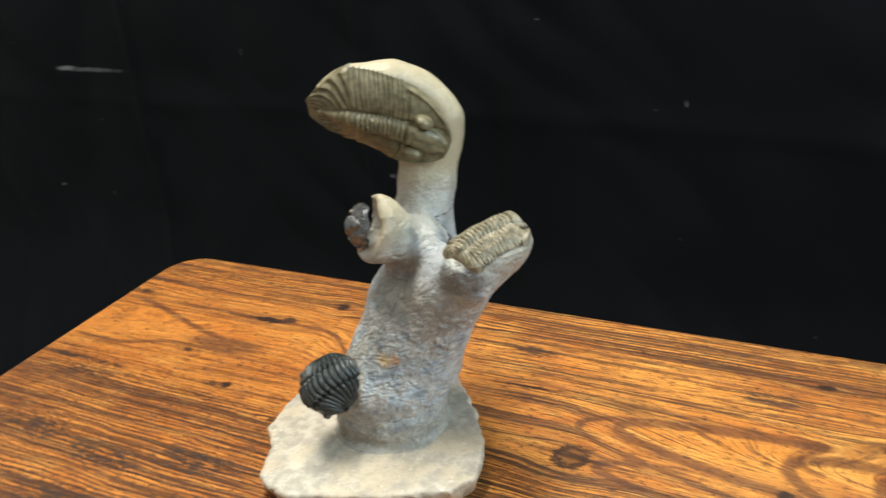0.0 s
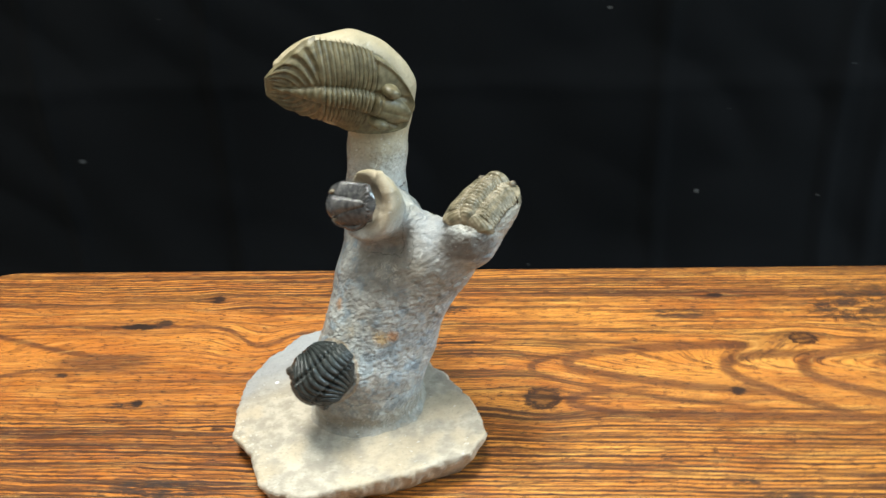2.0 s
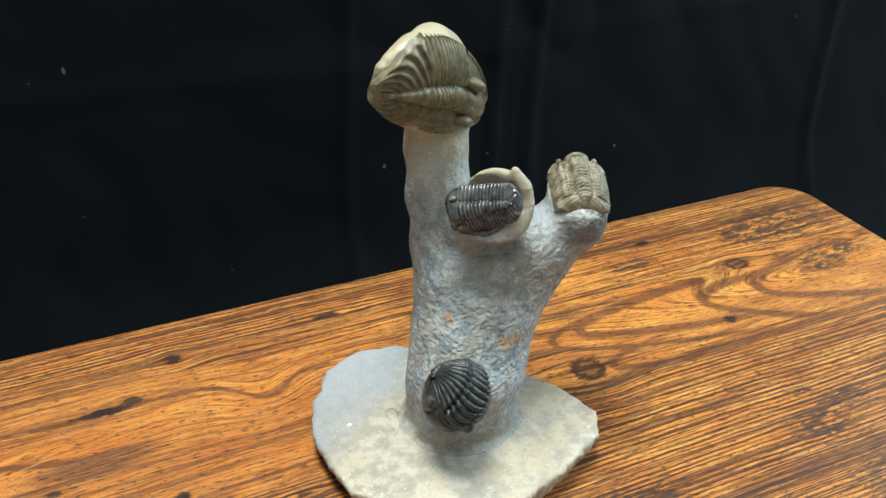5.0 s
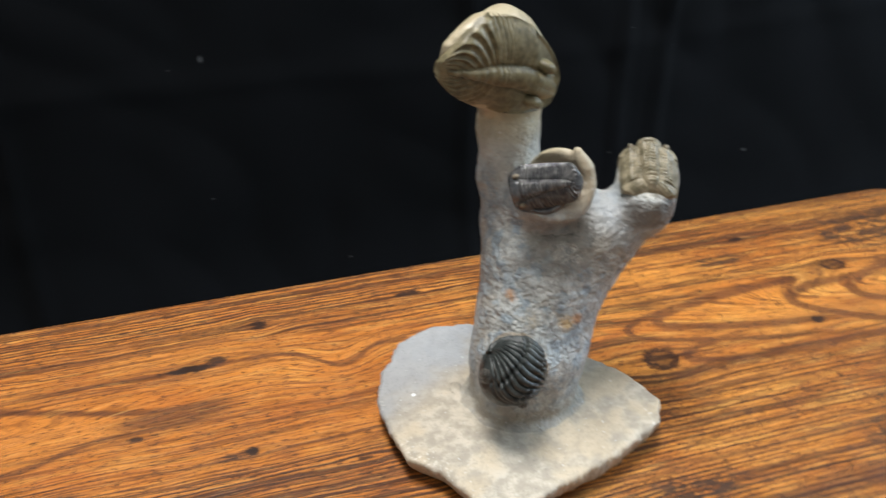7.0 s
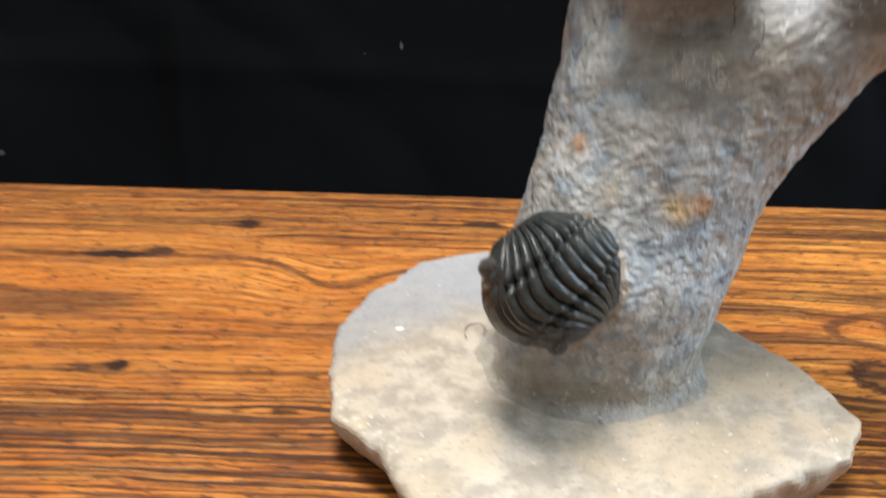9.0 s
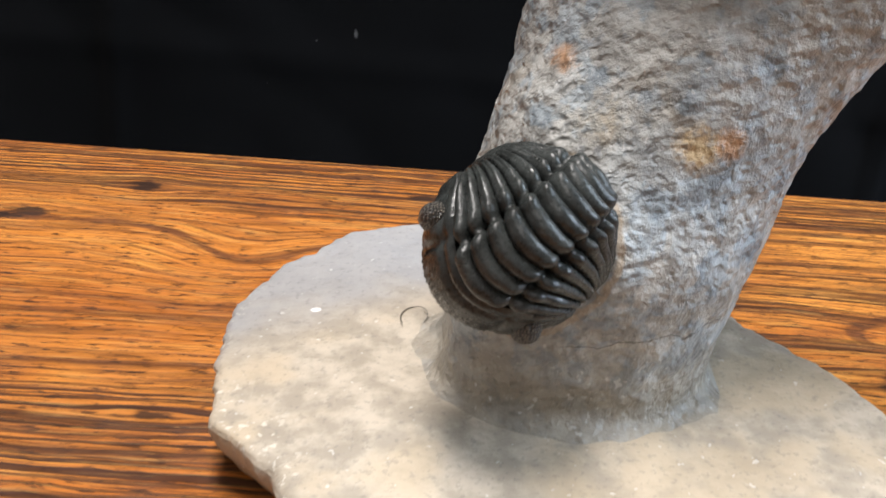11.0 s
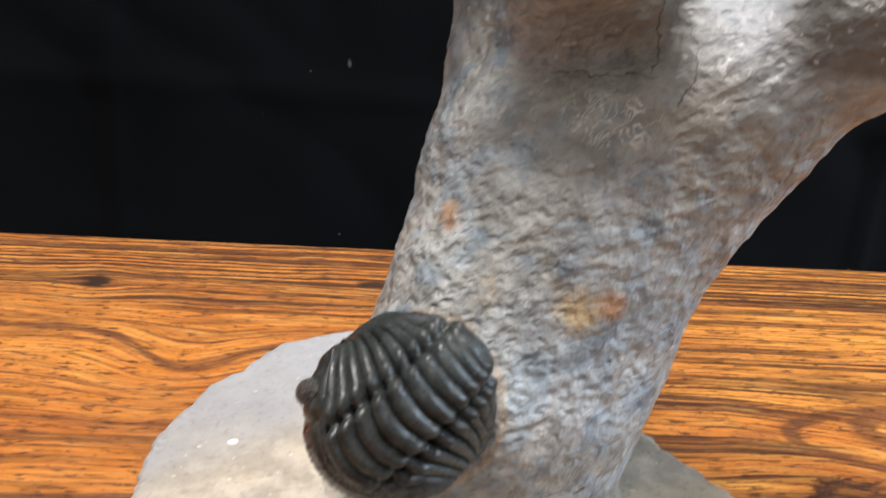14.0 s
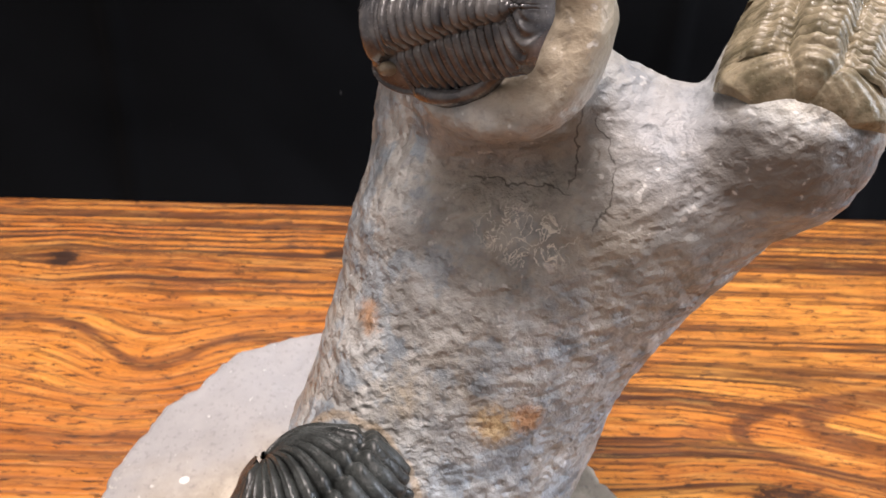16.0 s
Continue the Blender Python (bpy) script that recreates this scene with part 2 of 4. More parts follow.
def stone_material(name, slab=False):
    g = Graph(name)
    x, y, z = g.xyz(g.pos)
    p = g.pos
    big, mid = g.noise(p, 38.0, 3.0), g.noise(p, 150.0, 4.0, 0.6)
    grain = g.noise(p, 650.0, 3.0, 0.65)
    # slanting tool marks
    strokes = g.noise(g.join(g.math("MULTIPLY", g.math("ADD", x, g.math("MULTIPLY", z, 0.45)), 250.0), g.math("MULTIPLY", y, 250.0), g.math("MULTIPLY", g.math("SUBTRACT", z, g.math("MULTIPLY", x, 0.45)), 400.0)), 1.0, 3.0, 0.55, 0.2)
    pits = g.span(g.cells(g.vec("ADD", p, g.vec("MULTIPLY", g.join(big, mid, big), (0.01, 0.01, 0.01))), 330.0), 0.10, 0.42)
    if slab:
        colour = g.mix(g.span(mid, 0.35, 0.68), (0.345, 0.303, 0.243), (0.518, 0.458, 0.373))
        colour = g.mix(g.math("MULTIPLY", g.span(big, 0.48, 0.62), 0.58), colour, (0.48, 0.385, 0.262))
        # a blue-grey corner towards the back
        blue = g.math("ADD", g.math("MULTIPLY", x, -0.55), g.math("MULTIPLY", y, 0.85))
        blue = g.span(g.math("ADD", blue, g.math("MULTIPLY", g.math("SUBTRACT", big, 0.5), 0.05)), 0.036, 0.058)
        colour = g.mix(blue, colour, g.mix(mid, (0.250, 0.251, 0.255), (0.375, 0.368, 0.364)))
        chips = g.math("MULTIPLY", g.span(g.noise(p, 520.0, 2.0), 0.60, 0.68), g.math("MULTIPLY", g.span(z, 0.0105, 0.0125), g.span(z, 0.0152, 0.0140)))
        colour = g.mix(g.math("MULTIPLY", chips, 0.7), colour, (0.70, 0.66, 0.57))
        # sides turn darker and browner towards the bottom
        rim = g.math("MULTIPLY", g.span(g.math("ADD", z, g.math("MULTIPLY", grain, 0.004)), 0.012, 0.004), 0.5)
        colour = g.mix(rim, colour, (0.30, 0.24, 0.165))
    else:
        colour = g.mix(g.span(mid, 0.36, 0.66), (0.295, 0.294, 0.278), (0.50, 0.50, 0.475))
        bluish = g.math("MAXIMUM", g.math("MULTIPLY", g.span(g.noise(p, 110.0, 4.0, 0.6), 0.475, 0.56), 0.9), g.math("MULTIPLY", g.span(big, 0.52, 0.62), 0.5))
        bluish = g.math("MULTIPLY", bluish, g.span(z, 0.105, 0.140, 1.0, 0.40))
        colour = g.mix(bluish, colour, g.mix(g.span(mid, 0.36, 0.64), (0.205, 0.250, 0.285), (0.40, 0.452, 0.485)))
        colour = g.mix(g.math("MULTIPLY", g.span(g.noise(p, 240.0, 3.0, 0.6), 0.56, 0.66), 0.42), colour, (0.20, 0.225, 0.25))
        colour = g.mix(g.math("MULTIPLY", g.span(g.noise(p, 70.0, 4.0), 0.53, 0.66), 0.32), colour, (0.44, 0.39, 0.31))
        # tan matrix round the head of the piece
        tan = g.span(g.math("ADD", z, g.math("MULTIPLY", g.math("SUBTRACT", big, 0.5), 0.03)), 0.118, 0.158)
        colour = g.mix(tan, colour, g.mix(mid, (0.335, 0.275, 0.170), (0.50, 0.425, 0.290)))
        pale = g.math("MULTIPLY", g.span(g.spot((0.020, 0.058, 0.134), (0.03, 0.03, 0.013)), 1.0, 0.4), 0.30)
        colour = g.mix(pale, colour, (0.60, 0.58, 0.53))
        # shade beside the cup, painted as darker grey on the saddle
        saddle_shade = g.math("MULTIPLY", g.span(g.spot((0.052, 0.014, 0.117), (0.021, 0.026, 0.014)), 1.15, 0.4), 0.75)
        colour = g.mix(saddle_shade, colour, g.mix(mid, (0.20, 0.215, 0.235), (0.34, 0.355, 0.375)))
        # brownish foot, its colour darkened for the shade under the rolled trilobite
        foot = g.math("MULTIPLY", g.span(g.math("ADD", z, g.math("MULTIPLY", g.math("SUBTRACT", big, 0.5), 0.02)), 0.034, 0.021), 0.66)
        colour = g.mix(foot, colour, g.mix(mid, (0.225, 0.185, 0.13), (0.39, 0.33, 0.245)))
        # shadow under the cup, put into the colour as brown
        throat_shade = g.math("MULTIPLY", g.span(g.spot((0.028, 0.005, 0.112), (0.024, 0.03, 0.022)), 1.15, 0.5), 0.50)
        colour = g.mix(throat_shade, colour, g.mix(mid, (0.20, 0.175, 0.135), (0.37, 0.33, 0.265)))
        # shaded flank where the arm leaves the stem, painted brown-grey
        crook_shade = g.math("MULTIPLY", g.span(g.spot((0.058, 0.006, 0.100), (0.026, 0.03, 0.016)), 1.2, 0.5), 0.45)
        colour = g.mix(crook_shade, colour, g.mix(mid, (0.20, 0.175, 0.14), (0.36, 0.325, 0.265)))
        # rim of the cup and the throat of the arm
        cup = g.span(g.spot((0.022, 0.000, 0.146), (0.017, 0.017, 0.016)), 1.15, 0.75)
        colour = g.mix(g.math("MULTIPLY", cup, 0.75), colour, g.mix(mid, (0.29, 0.24, 0.17), (0.47, 0.40, 0.305)))
        arm = g.span(g.spot((0.088, 0.028, 0.128), (0.026, 0.026, 0.020)), 1.1, 0.6)
        colour = g.mix(g.math("MULTIPLY", arm, 0.7), colour, g.mix(mid, (0.27, 0.24, 0.19), (0.44, 0.39, 0.31)))
        # dark rock under the arm's end, deepened further to paint in shade
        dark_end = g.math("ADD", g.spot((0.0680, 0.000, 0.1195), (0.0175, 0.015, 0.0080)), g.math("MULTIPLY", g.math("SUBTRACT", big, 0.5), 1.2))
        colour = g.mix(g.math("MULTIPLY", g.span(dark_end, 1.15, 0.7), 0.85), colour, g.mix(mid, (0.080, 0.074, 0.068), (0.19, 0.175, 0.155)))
        # hairline cracks
        jag = g.math("MULTIPLY", g.math("SUBTRACT", g.noise(p, 190.0, 3.0), 0.5), 0.006)
        for where, normal, reach in (((0.0374, 0.0145, 0.117), (1.0, 0.0, -0.08), 0.0090), ((0.0418, 0.0135, 0.118), (0.94, 0.0, 0.35), 0.0052), ((0.0418, 0.009, 0.109), (0.968, 0.0, -0.25), 0.0066),
                                     ((0.0270, 0.013, 0.108), (-0.15, 0.0, 0.99), 0.0110), ((0.022, -0.010, 0.0362), (-0.06, 0.0, 0.99), 0.020)):
            off = g.math("ADD", g.vec("DOT_PRODUCT", g.vec("SUBTRACT", p, where), normal), jag)
            line = g.math("MULTIPLY", g.span(g.math("ABSOLUTE", off), 0.00022, 0.00006), g.span(g.spot(where, (reach, reach, reach)), 1.0, 0.75))
            colour = g.mix(g.math("MULTIPLY", line, 0.72), colour, (0.045, 0.038, 0.030))
        # tan seam round the rolled trilobite
        seam = g.math("ADD", g.vec("DISTANCE", p, (-0.0058, -0.0130, 0.0547)), g.math("MULTIPLY", g.math("SUBTRACT", mid, 0.5), 0.004))
        colour = g.mix(g.math("MULTIPLY", g.span(g.math("ABSOLUTE", g.math("SUBTRACT", seam, 0.0185)), 0.0012, 0.0004), 0.55), colour, (0.40, 0.29, 0.17))
        bow = g.math("SUBTRACT", g.math("MULTIPLY", g.math("POWER", g.math("SUBTRACT", x, 0.0225), 2.0), 25.0), 0.1308)
        line = g.math("MULTIPLY", g.span(g.math("ABSOLUTE", g.math("ADD", g.math("ADD", z, bow), g.math("MULTIPLY", jag, 0.6))), 0.00050, 0.00018), g.math("MULTIPLY", g.span(x, 0.017, 0.021), g.math("MULTIPLY", g.span(y, 0.075, 0.066), g.span(y, 0.036, 0.040))))
        colour = g.mix(g.math("MULTIPLY", line, 0.85), colour, (0.06, 0.048, 0.036))
        for where, size, tint, much in (((0.0031, 0.0135, 0.0805), 0.0034, (0.50, 0.23, 0.08), 0.65), ((0.0252, -0.0032, 0.0706), 0.0050, (0.55, 0.36, 0.14), 0.75),
                                        ((0.031, -0.005, 0.0715), 0.0035, (0.52, 0.24, 0.07), 0.7), ((0.008, -0.006, 0.074), 0.006, (0.50, 0.40, 0.26), 0.5)):
            d = g.math("ADD", g.spot(where, (size, size * 2, size)), g.math("MULTIPLY", g.math("SUBTRACT", grain, 0.5), 1.2))
            colour = g.mix(g.math("MULTIPLY", g.span(d, 1.1, 0.3), much), colour, tint)
    colour = g.mix(g.math("MULTIPLY", g.span(grain, 0.54, 0.68), 0.30 if slab else 0.26), colour, (0.13, 0.13, 0.13))
    colour = g.mix(g.math("MULTIPLY", g.span(g.noise(p, 420.0, 2.0), 0.69 if slab else 0.65, 0.74 if slab else 0.73), 0.42), colour, (0.80, 0.80, 0.78))
    if slab:
        colour = g.mix(g.span(g.spot((-0.0434, 0.0297, 0.0173), (0.0014, 0.0014, 0.004)), 1.1, 0.6), colour, (0.85, 0.85, 0.84))
    else:
        scratch = g.noise(g.join(g.math("MULTIPLY", x, 420.0), g.math("MULTIPLY", y, 420.0), g.math("MULTIPLY", z, 210.0)), 1.0, 3.0, 0.6, 1.0)
        marks = g.math("MULTIPLY", g.span(g.math("ABSOLUTE", g.math("SUBTRACT", scratch, 0.5)), 0.026, 0.008), g.span(g.spot((0.0290, 0.0070, 0.1020), (0.010, 0.012, 0.0050)), 1.1, 0.6))
        colour = g.mix(g.math("MULTIPLY", marks, 0.90), colour, (0.74, 0.70, 0.61))
    if slab:
        height = g.math("ADD", g.math("MULTIPLY", mid, 0.6), g.math("MULTIPLY", grain, 0.25))
        return g.finish(colour, 0.55, height, 0.5, 0.0016, Specular_IOR_Level=0.4)
    warp = g.vec("MULTIPLY", g.join(big, mid, g.noise(p, 120.0, 2.0)), (0.006, 0.006, 0.006))
    q = g.vec("ADD", p, warp)
    qx, qy, qz = g.xyz(q)
    chips = g.cells(g.join(g.math("MULTIPLY", g.math("ADD", qx, g.math("MULTIPLY", qz, 0.45)), 300.0), g.math("MULTIPLY", qy, 300.0), g.math("MULTIPLY", g.math("SUBTRACT", qz, g.math("MULTIPLY", qx, 0.45)), 470.0)), 1.0, "SMOOTH_F1")
    height = g.math("ADD", g.math("MULTIPLY", chips, 0.42), g.math("ADD", g.math("MULTIPLY", strokes, 0.34), g.math("ADD", g.math("MULTIPLY", grain, 0.22), g.math("MULTIPLY", pits, 0.12))))
    smooth = g.math("MULTIPLY", g.span(z, 0.165, 0.125), g.span(g.spot((0.022, 0.0, 0.146), (0.022, 0.022, 0.02)), 0.7, 1.2, 0.2, 1.0))
    smooth = g.math("MULTIPLY", smooth, g.span(g.spot((0.060, 0.014, 0.117), (0.026, 0.032, 0.017)), 0.6, 1.2, 0.42, 1.0))
    smooth = g.math("MULTIPLY", smooth, g.span(z, 0.0165, 0.024, 0.6, 1.0))
    height = g.math("MULTIPLY", height, g.math("ADD", g.math("MULTIPLY", smooth, 0.8), 0.2))
    return g.finish(colour, g.span(mid, 0.3, 0.7, 0.35, 0.58), height, 1.0, 0.0027, Specular_IOR_Level=0.45)


def shell_material(name, dark, light, rough, dust, gloss=0.5, bump=0.35):
    g = Graph(name)
    mid, grain = g.noise(g.pos, 240.0, 4.0, 0.6), g.noise(g.pos, 1500.0, 3.0, 0.6)
    colour = g.mix(g.span(mid, 0.34, 0.68), dark, light)
    colour = g.mix(g.math("MULTIPLY", g.span(g.noise(g.pos, 420.0, 3.0), 0.60, 0.72), 0.30), colour, dust)
    pits = g.span(g.cells(g.pos, 1100.0), 0.0, 0.45)
    height = g.math("ADD", g.math("MULTIPLY", grain, 0.6), g.math("MULTIPLY", pits, 0.25))
    return g.finish(colour, g.span(grain, 0.3, 0.7, rough - 0.07, rough + 0.10), height, bump, 0.0004, Specular_IOR_Level=gloss)


def eye_material(name, dark, light, scale):
    g = Graph(name)
    d = g.cells(g.pos, scale, "F1", 0.5)
    colour = g.mix(g.span(d, 0.15, 0.60), light, dark)
    return g.finish(colour, 0.34, g.span(d, 0.75, 0.1), 0.9, 0.0005)


def cloth_material():
    g = Graph("black_cloth")
    weave = g.noise(g.vec("MULTIPLY", g.pos, (900.0, 900.0, 900.0)), 1.0, 2.0)
    soft = g.noise(g.pos, 3.0, 3.0)
    lint = g.span(g.noise(g.pos, 55.0, 1.0), 0.80, 0.84)
    colour = g.mix(g.span(soft, 0.3, 0.7), (0.0010, 0.0013, 0.0019), (0.0024, 0.0029, 0.0039))
    colour = g.mix(lint, colour, (0.10, 0.10, 0.10))
    # chalk smear and lint
    rag = g.math("MULTIPLY", g.math("SUBTRACT", g.noise(g.pos, 60.0, 4.0, 0.7), 0.5), 1.6)
    for where, size, much in (((-1.26, 0.94, -0.099), (0.085, 0.2, 0.0055), 0.5), ((-1.33, 0.94, -0.095), (0.03, 0.2, 0.006), 0.9), ((-0.089, 0.94, -0.111), (0.003, 0.2, 0.006), 0.45),
                              ((-1.44, 0.94, -0.354), (0.005, 0.2, 0.004), 0.8), ((-0.304, 0.94, 0.008), (0.004, 0.2, 0.002), 0.4), ((-0.591, 0.94, -0.26), (0.006, 0.2, 0.005), 0.6)):
        d = g.math("ADD", g.spot(where, size), rag)
        colour = g.mix(g.math("MULTIPLY", g.span(d, 1.1, 0.3), much), colour, (0.16, 0.165, 0.17))
    return g.finish(colour, 0.95, weave, 0.3, 0.0006, Specular_IOR_Level=0.12, Sheen_Weight=0.02)


def plain_material(name, colour, rough=0.8):
    g = Graph(name)
    n = g.noise(g.pos, 14.0, 4.0)
    return g.finish(g.mix(g.span(n, 0.3, 0.7), tuple(c * 0.9 for c in colour), colour), rough, g.noise(g.pos, 200.0, 3.0), 0.15, 0.001)


WOOD = wood_material()
STONE, SLAB = stone_material("grey_limestone"), stone_material("cream_limestone", True)
BALL = shell_material("charcoal_shell", (0.020, 0.0225, 0.0215), (0.046, 0.052, 0.050), 0.30, (0.085, 0.09, 0.085), 0.42, 0.45)
CUPSHELL = shell_material("slate_shell", (0.032, 0.033, 0.036), (0.110, 0.106, 0.103), 0.18, (0.18, 0.175, 0.17), 0.85, 0.2)
ARMSHELL = shell_material("umber_shell", (0.115, 0.098, 0.058), (0.29, 0.245, 0.165), 0.33, (0.42, 0.38, 0.29), 0.55, 0.5)
HEADSHELL = shell_material("olive_shell", (0.100, 0.084, 0.043), (0.215, 0.182, 0.102), 0.42, (0.40, 0.34, 0.23), 0.45)
EYE_DARK = eye_material("lens_eye", (0.03, 0.03, 0.028), (0.20, 0.18, 0.15), 1900.0)
EYE_TAN = shell_material("worn_eye", (0.085, 0.066, 0.042), (0.24, 0.20, 0.14), 0.38, (0.45, 0.42, 0.34), 0.5)
CLOTH = cloth_material()
WALL, FLOOR = plain_material("wall_paint", (0.58, 0.575, 0.56)), plain_material("floor_finish", (0.10, 0.09, 0.08), 0.6)
FIBRE = plain_material("grey_fibre", (0.22, 0.20, 0.17), 0.6)
LEG = plain_material("black_steel", (0.03, 0.03, 0.03), 0.4)


# ---- mesh helpers ----
def solid(name, verts, faces, material, parent=None, label="", smooth=True):
    me = bpy.data.meshes.new(name)
    me.from_pydata([tuple(map(float, v)) for v in verts], [], [tuple(map(int, f)) for f in faces])
    me.materials.append(material)
    if smooth:
        me.polygons.foreach_set("use_smooth", [True] * len(me.polygons))
    ob = new(name, me)
    ob.parent = parent
    return tagged(ob, label)


def part(name, bm, material, parent=None, label="", smooth=False):
    me = bpy.data.meshes.new(name)
    bm.to_mesh(me)
    bm.free()
    me.materials.append(material)
    if smooth:
        me.polygons.foreach_set("use_smooth", [True] * len(me.polygons))
    ob = new(name, me)
    ob.parent = parent
    return tagged(ob, label)


def grid_faces(nu, nv, wrap=False):
    """Quads of a grid of nu rows by nv points; wrap closes each row."""
    out = []
    for i in range(nu - 1):
        for j in range(nv if wrap else nv - 1):
            k = (j + 1) % nv
            out.append((i * nv + j, i * nv + k, (i + 1) * nv + k, (i + 1) * nv + j))
    return out


def box(lo, hi, bevel=0.0):
    bm = bmesh.new()
    bmesh.ops.create_cube(bm, size=1)
    for v in bm.verts:
        v.co = Vector([(lo[i] + hi[i]) / 2 + v.co[i] * (hi[i] - lo[i]) for i in range(3)])
    if bevel:
        bmesh.ops.bevel(bm, geom=bm.edges[:], offset=bevel, segments=2, affect="EDGES")
    return bm


def unit(v):
    v = np.asarray(v, float)
    return v / np.linalg.norm(v)


def surface_net(f, lo, hi, step):
    """A mesh of the level 0 of the distance field f."""
    axes = [np.arange(a, b, step) for a, b in zip(lo, hi)]
    shape = [len(a) for a in axes]
    vals = np.empty(shape, np.float32)
    for i, xx in enumerate(axes[0]):
        yy, zz = np.meshgrid(axes[1], axes[2], indexing="ij")
        vals[i] = f(np.stack([np.full_like(yy, xx), yy, zz], -1))
    cell = [n - 1 for n in shape]
    total, count = np.zeros((*cell, 3)), np.zeros(cell)
    corner = lambda o: vals[o[0]:o[0] + cell[0], o[1]:o[1] + cell[1], o[2]:o[2] + cell[2]]
    for ax in range(3):
        b, c = (ax + 1) % 3, (ax + 2) % 3
        for ob in (0, 1):
            for oc in (0, 1):
                o = [0, 0, 0]
                o[b], o[c] = ob, oc
                a0 = corner(o)
                o2 = list(o)
                o2[ax] = 1
                a1 = corner(o2)
                hit = (a0 < 0) != (a1 < 0)
                t = np.where(hit, a0 / np.where(hit, a0 - a1, 1), 0)
                count += hit
                for k in range(3):
                    total[..., k] += np.where(hit, t if k == ax else o[k], 0)
    ids = np.full(cell, -1)
    live = count > 0
    ids[live] = np.arange(live.sum())
    where = np.argwhere(live)
    verts = (where + total[live] / count[live][:, None]) * step + np.array(lo)
    faces = []
    for ax in range(3):
        b, c = (ax + 1) % 3, (ax + 2) % 3
        a0 = np.take(vals, range(0, shape[ax] - 1), ax)
        a1 = np.take(vals, range(1, shape[ax]), ax)
        hit = (a0 < 0) != (a1 < 0)
        for e in np.argwhere(hit):
            if e[b] == 0 or e[c] == 0 or e[b] >= cell[b] or e[c] >= cell[c]:
                continue
            q = []
            for db, dc in ((-1, -1), (0, -1), (0, 0), (-1, 0)):
                k = e.copy()
                k[b] += db
                k[c] += dc
                q.append(ids[tuple(k)])
            faces.append(q if a0[tuple(e)] < 0 else q[::-1])
    return verts, faces


# ---- the room ----
def room():
    w = 0.1
    x0, x1, y0, y1, z0, z1 = -2.4, 2.4, -2.6, 1.4, -0.75, 2.4
    for name, lo, hi, m in (("floor", (x0, y0, z0 - w), (x1, y1, z0), FLOOR), ("ceiling", (x0, y0, z1), (x1, y1, z1 + w), WALL),
                            ("wall_north", (x0 - w, y1, z0 - w), (x1 + w, y1 + w, z1 + w), WALL), ("wall_south", (x0 - w, y0 - w, z0 - w), (x1 + w, y0, z1 + w), WALL),
                            ("wall_west", (x0 - w, y0, z0 - w), (x0, y1, z1 + w), WALL), ("wall_east", (x1, y0, z0 - w), (x1 + w, y1, z1 + w), WALL)):
        tagged(part(name, box(lo, hi), m), kind="structure")


def cloth():
    """Black cloth hung behind the table and drawn forward over the floor, with soft creases."""
    nu, nv = 300, 380
    verts = []
    for i in range(nu):
        s = i / (nu - 1) * 4.0
        for j in range(nv):
            x = -2.1 + 4.2 * j / (nv - 1)
            up = 1.9 - s
            turn = 0.35
            floor_z = -0.735
            if up > floor_z + turn:
                p, n = Vector((x, 0.95, up)), Vector((0, -1, 0))
            else:
                a = (floor_z + turn - up) / turn
                if a < math.pi / 2:
                    p = Vector((x, 0.95 - turn + turn * math.cos(a), floor_z + turn - turn * math.sin(a)))
                    n = Vector((0, -math.cos(a), math.sin(a)))
                else:
                    p, n = Vector((x, 0.95 - turn - (a - math.pi / 2) * turn, floor_z)), Vector((0, 0, 1))
            f = 0.020 * noise.noise(Vector((x * 1.4 + 3, s * 0.5, 0))) + 0.010 * noise.noise(Vector((x * 4.0 + s * 1.5, s * 1.2, 4)))
            f += 0.012 * abs(noise.noise(Vector((x * 7 - s * 3.5, s * 5, 9))))
            for at in (-1.15, -0.62, -0.35, 0.30, 0.55, 0.62, 1.25):
                f += 0.009 * math.exp(-((x - at - 0.01 * math.sin(s * 5)) / 0.010) ** 2)
            for at in (1.10, 1.55, 2.05):
                f += 0.003 * math.exp(-((s - at - 0.01 * math.sin(x * 4)) / 0.012) ** 2)
            verts.append(p + n * (f if n.z < 0.9 else abs(f) * 0.5))
    tagged(solid("backdrop", verts, grid_faces(nu, nv), CLOTH), "black cloth hung behind the table with faint creases", "backdrop", kind="structure")


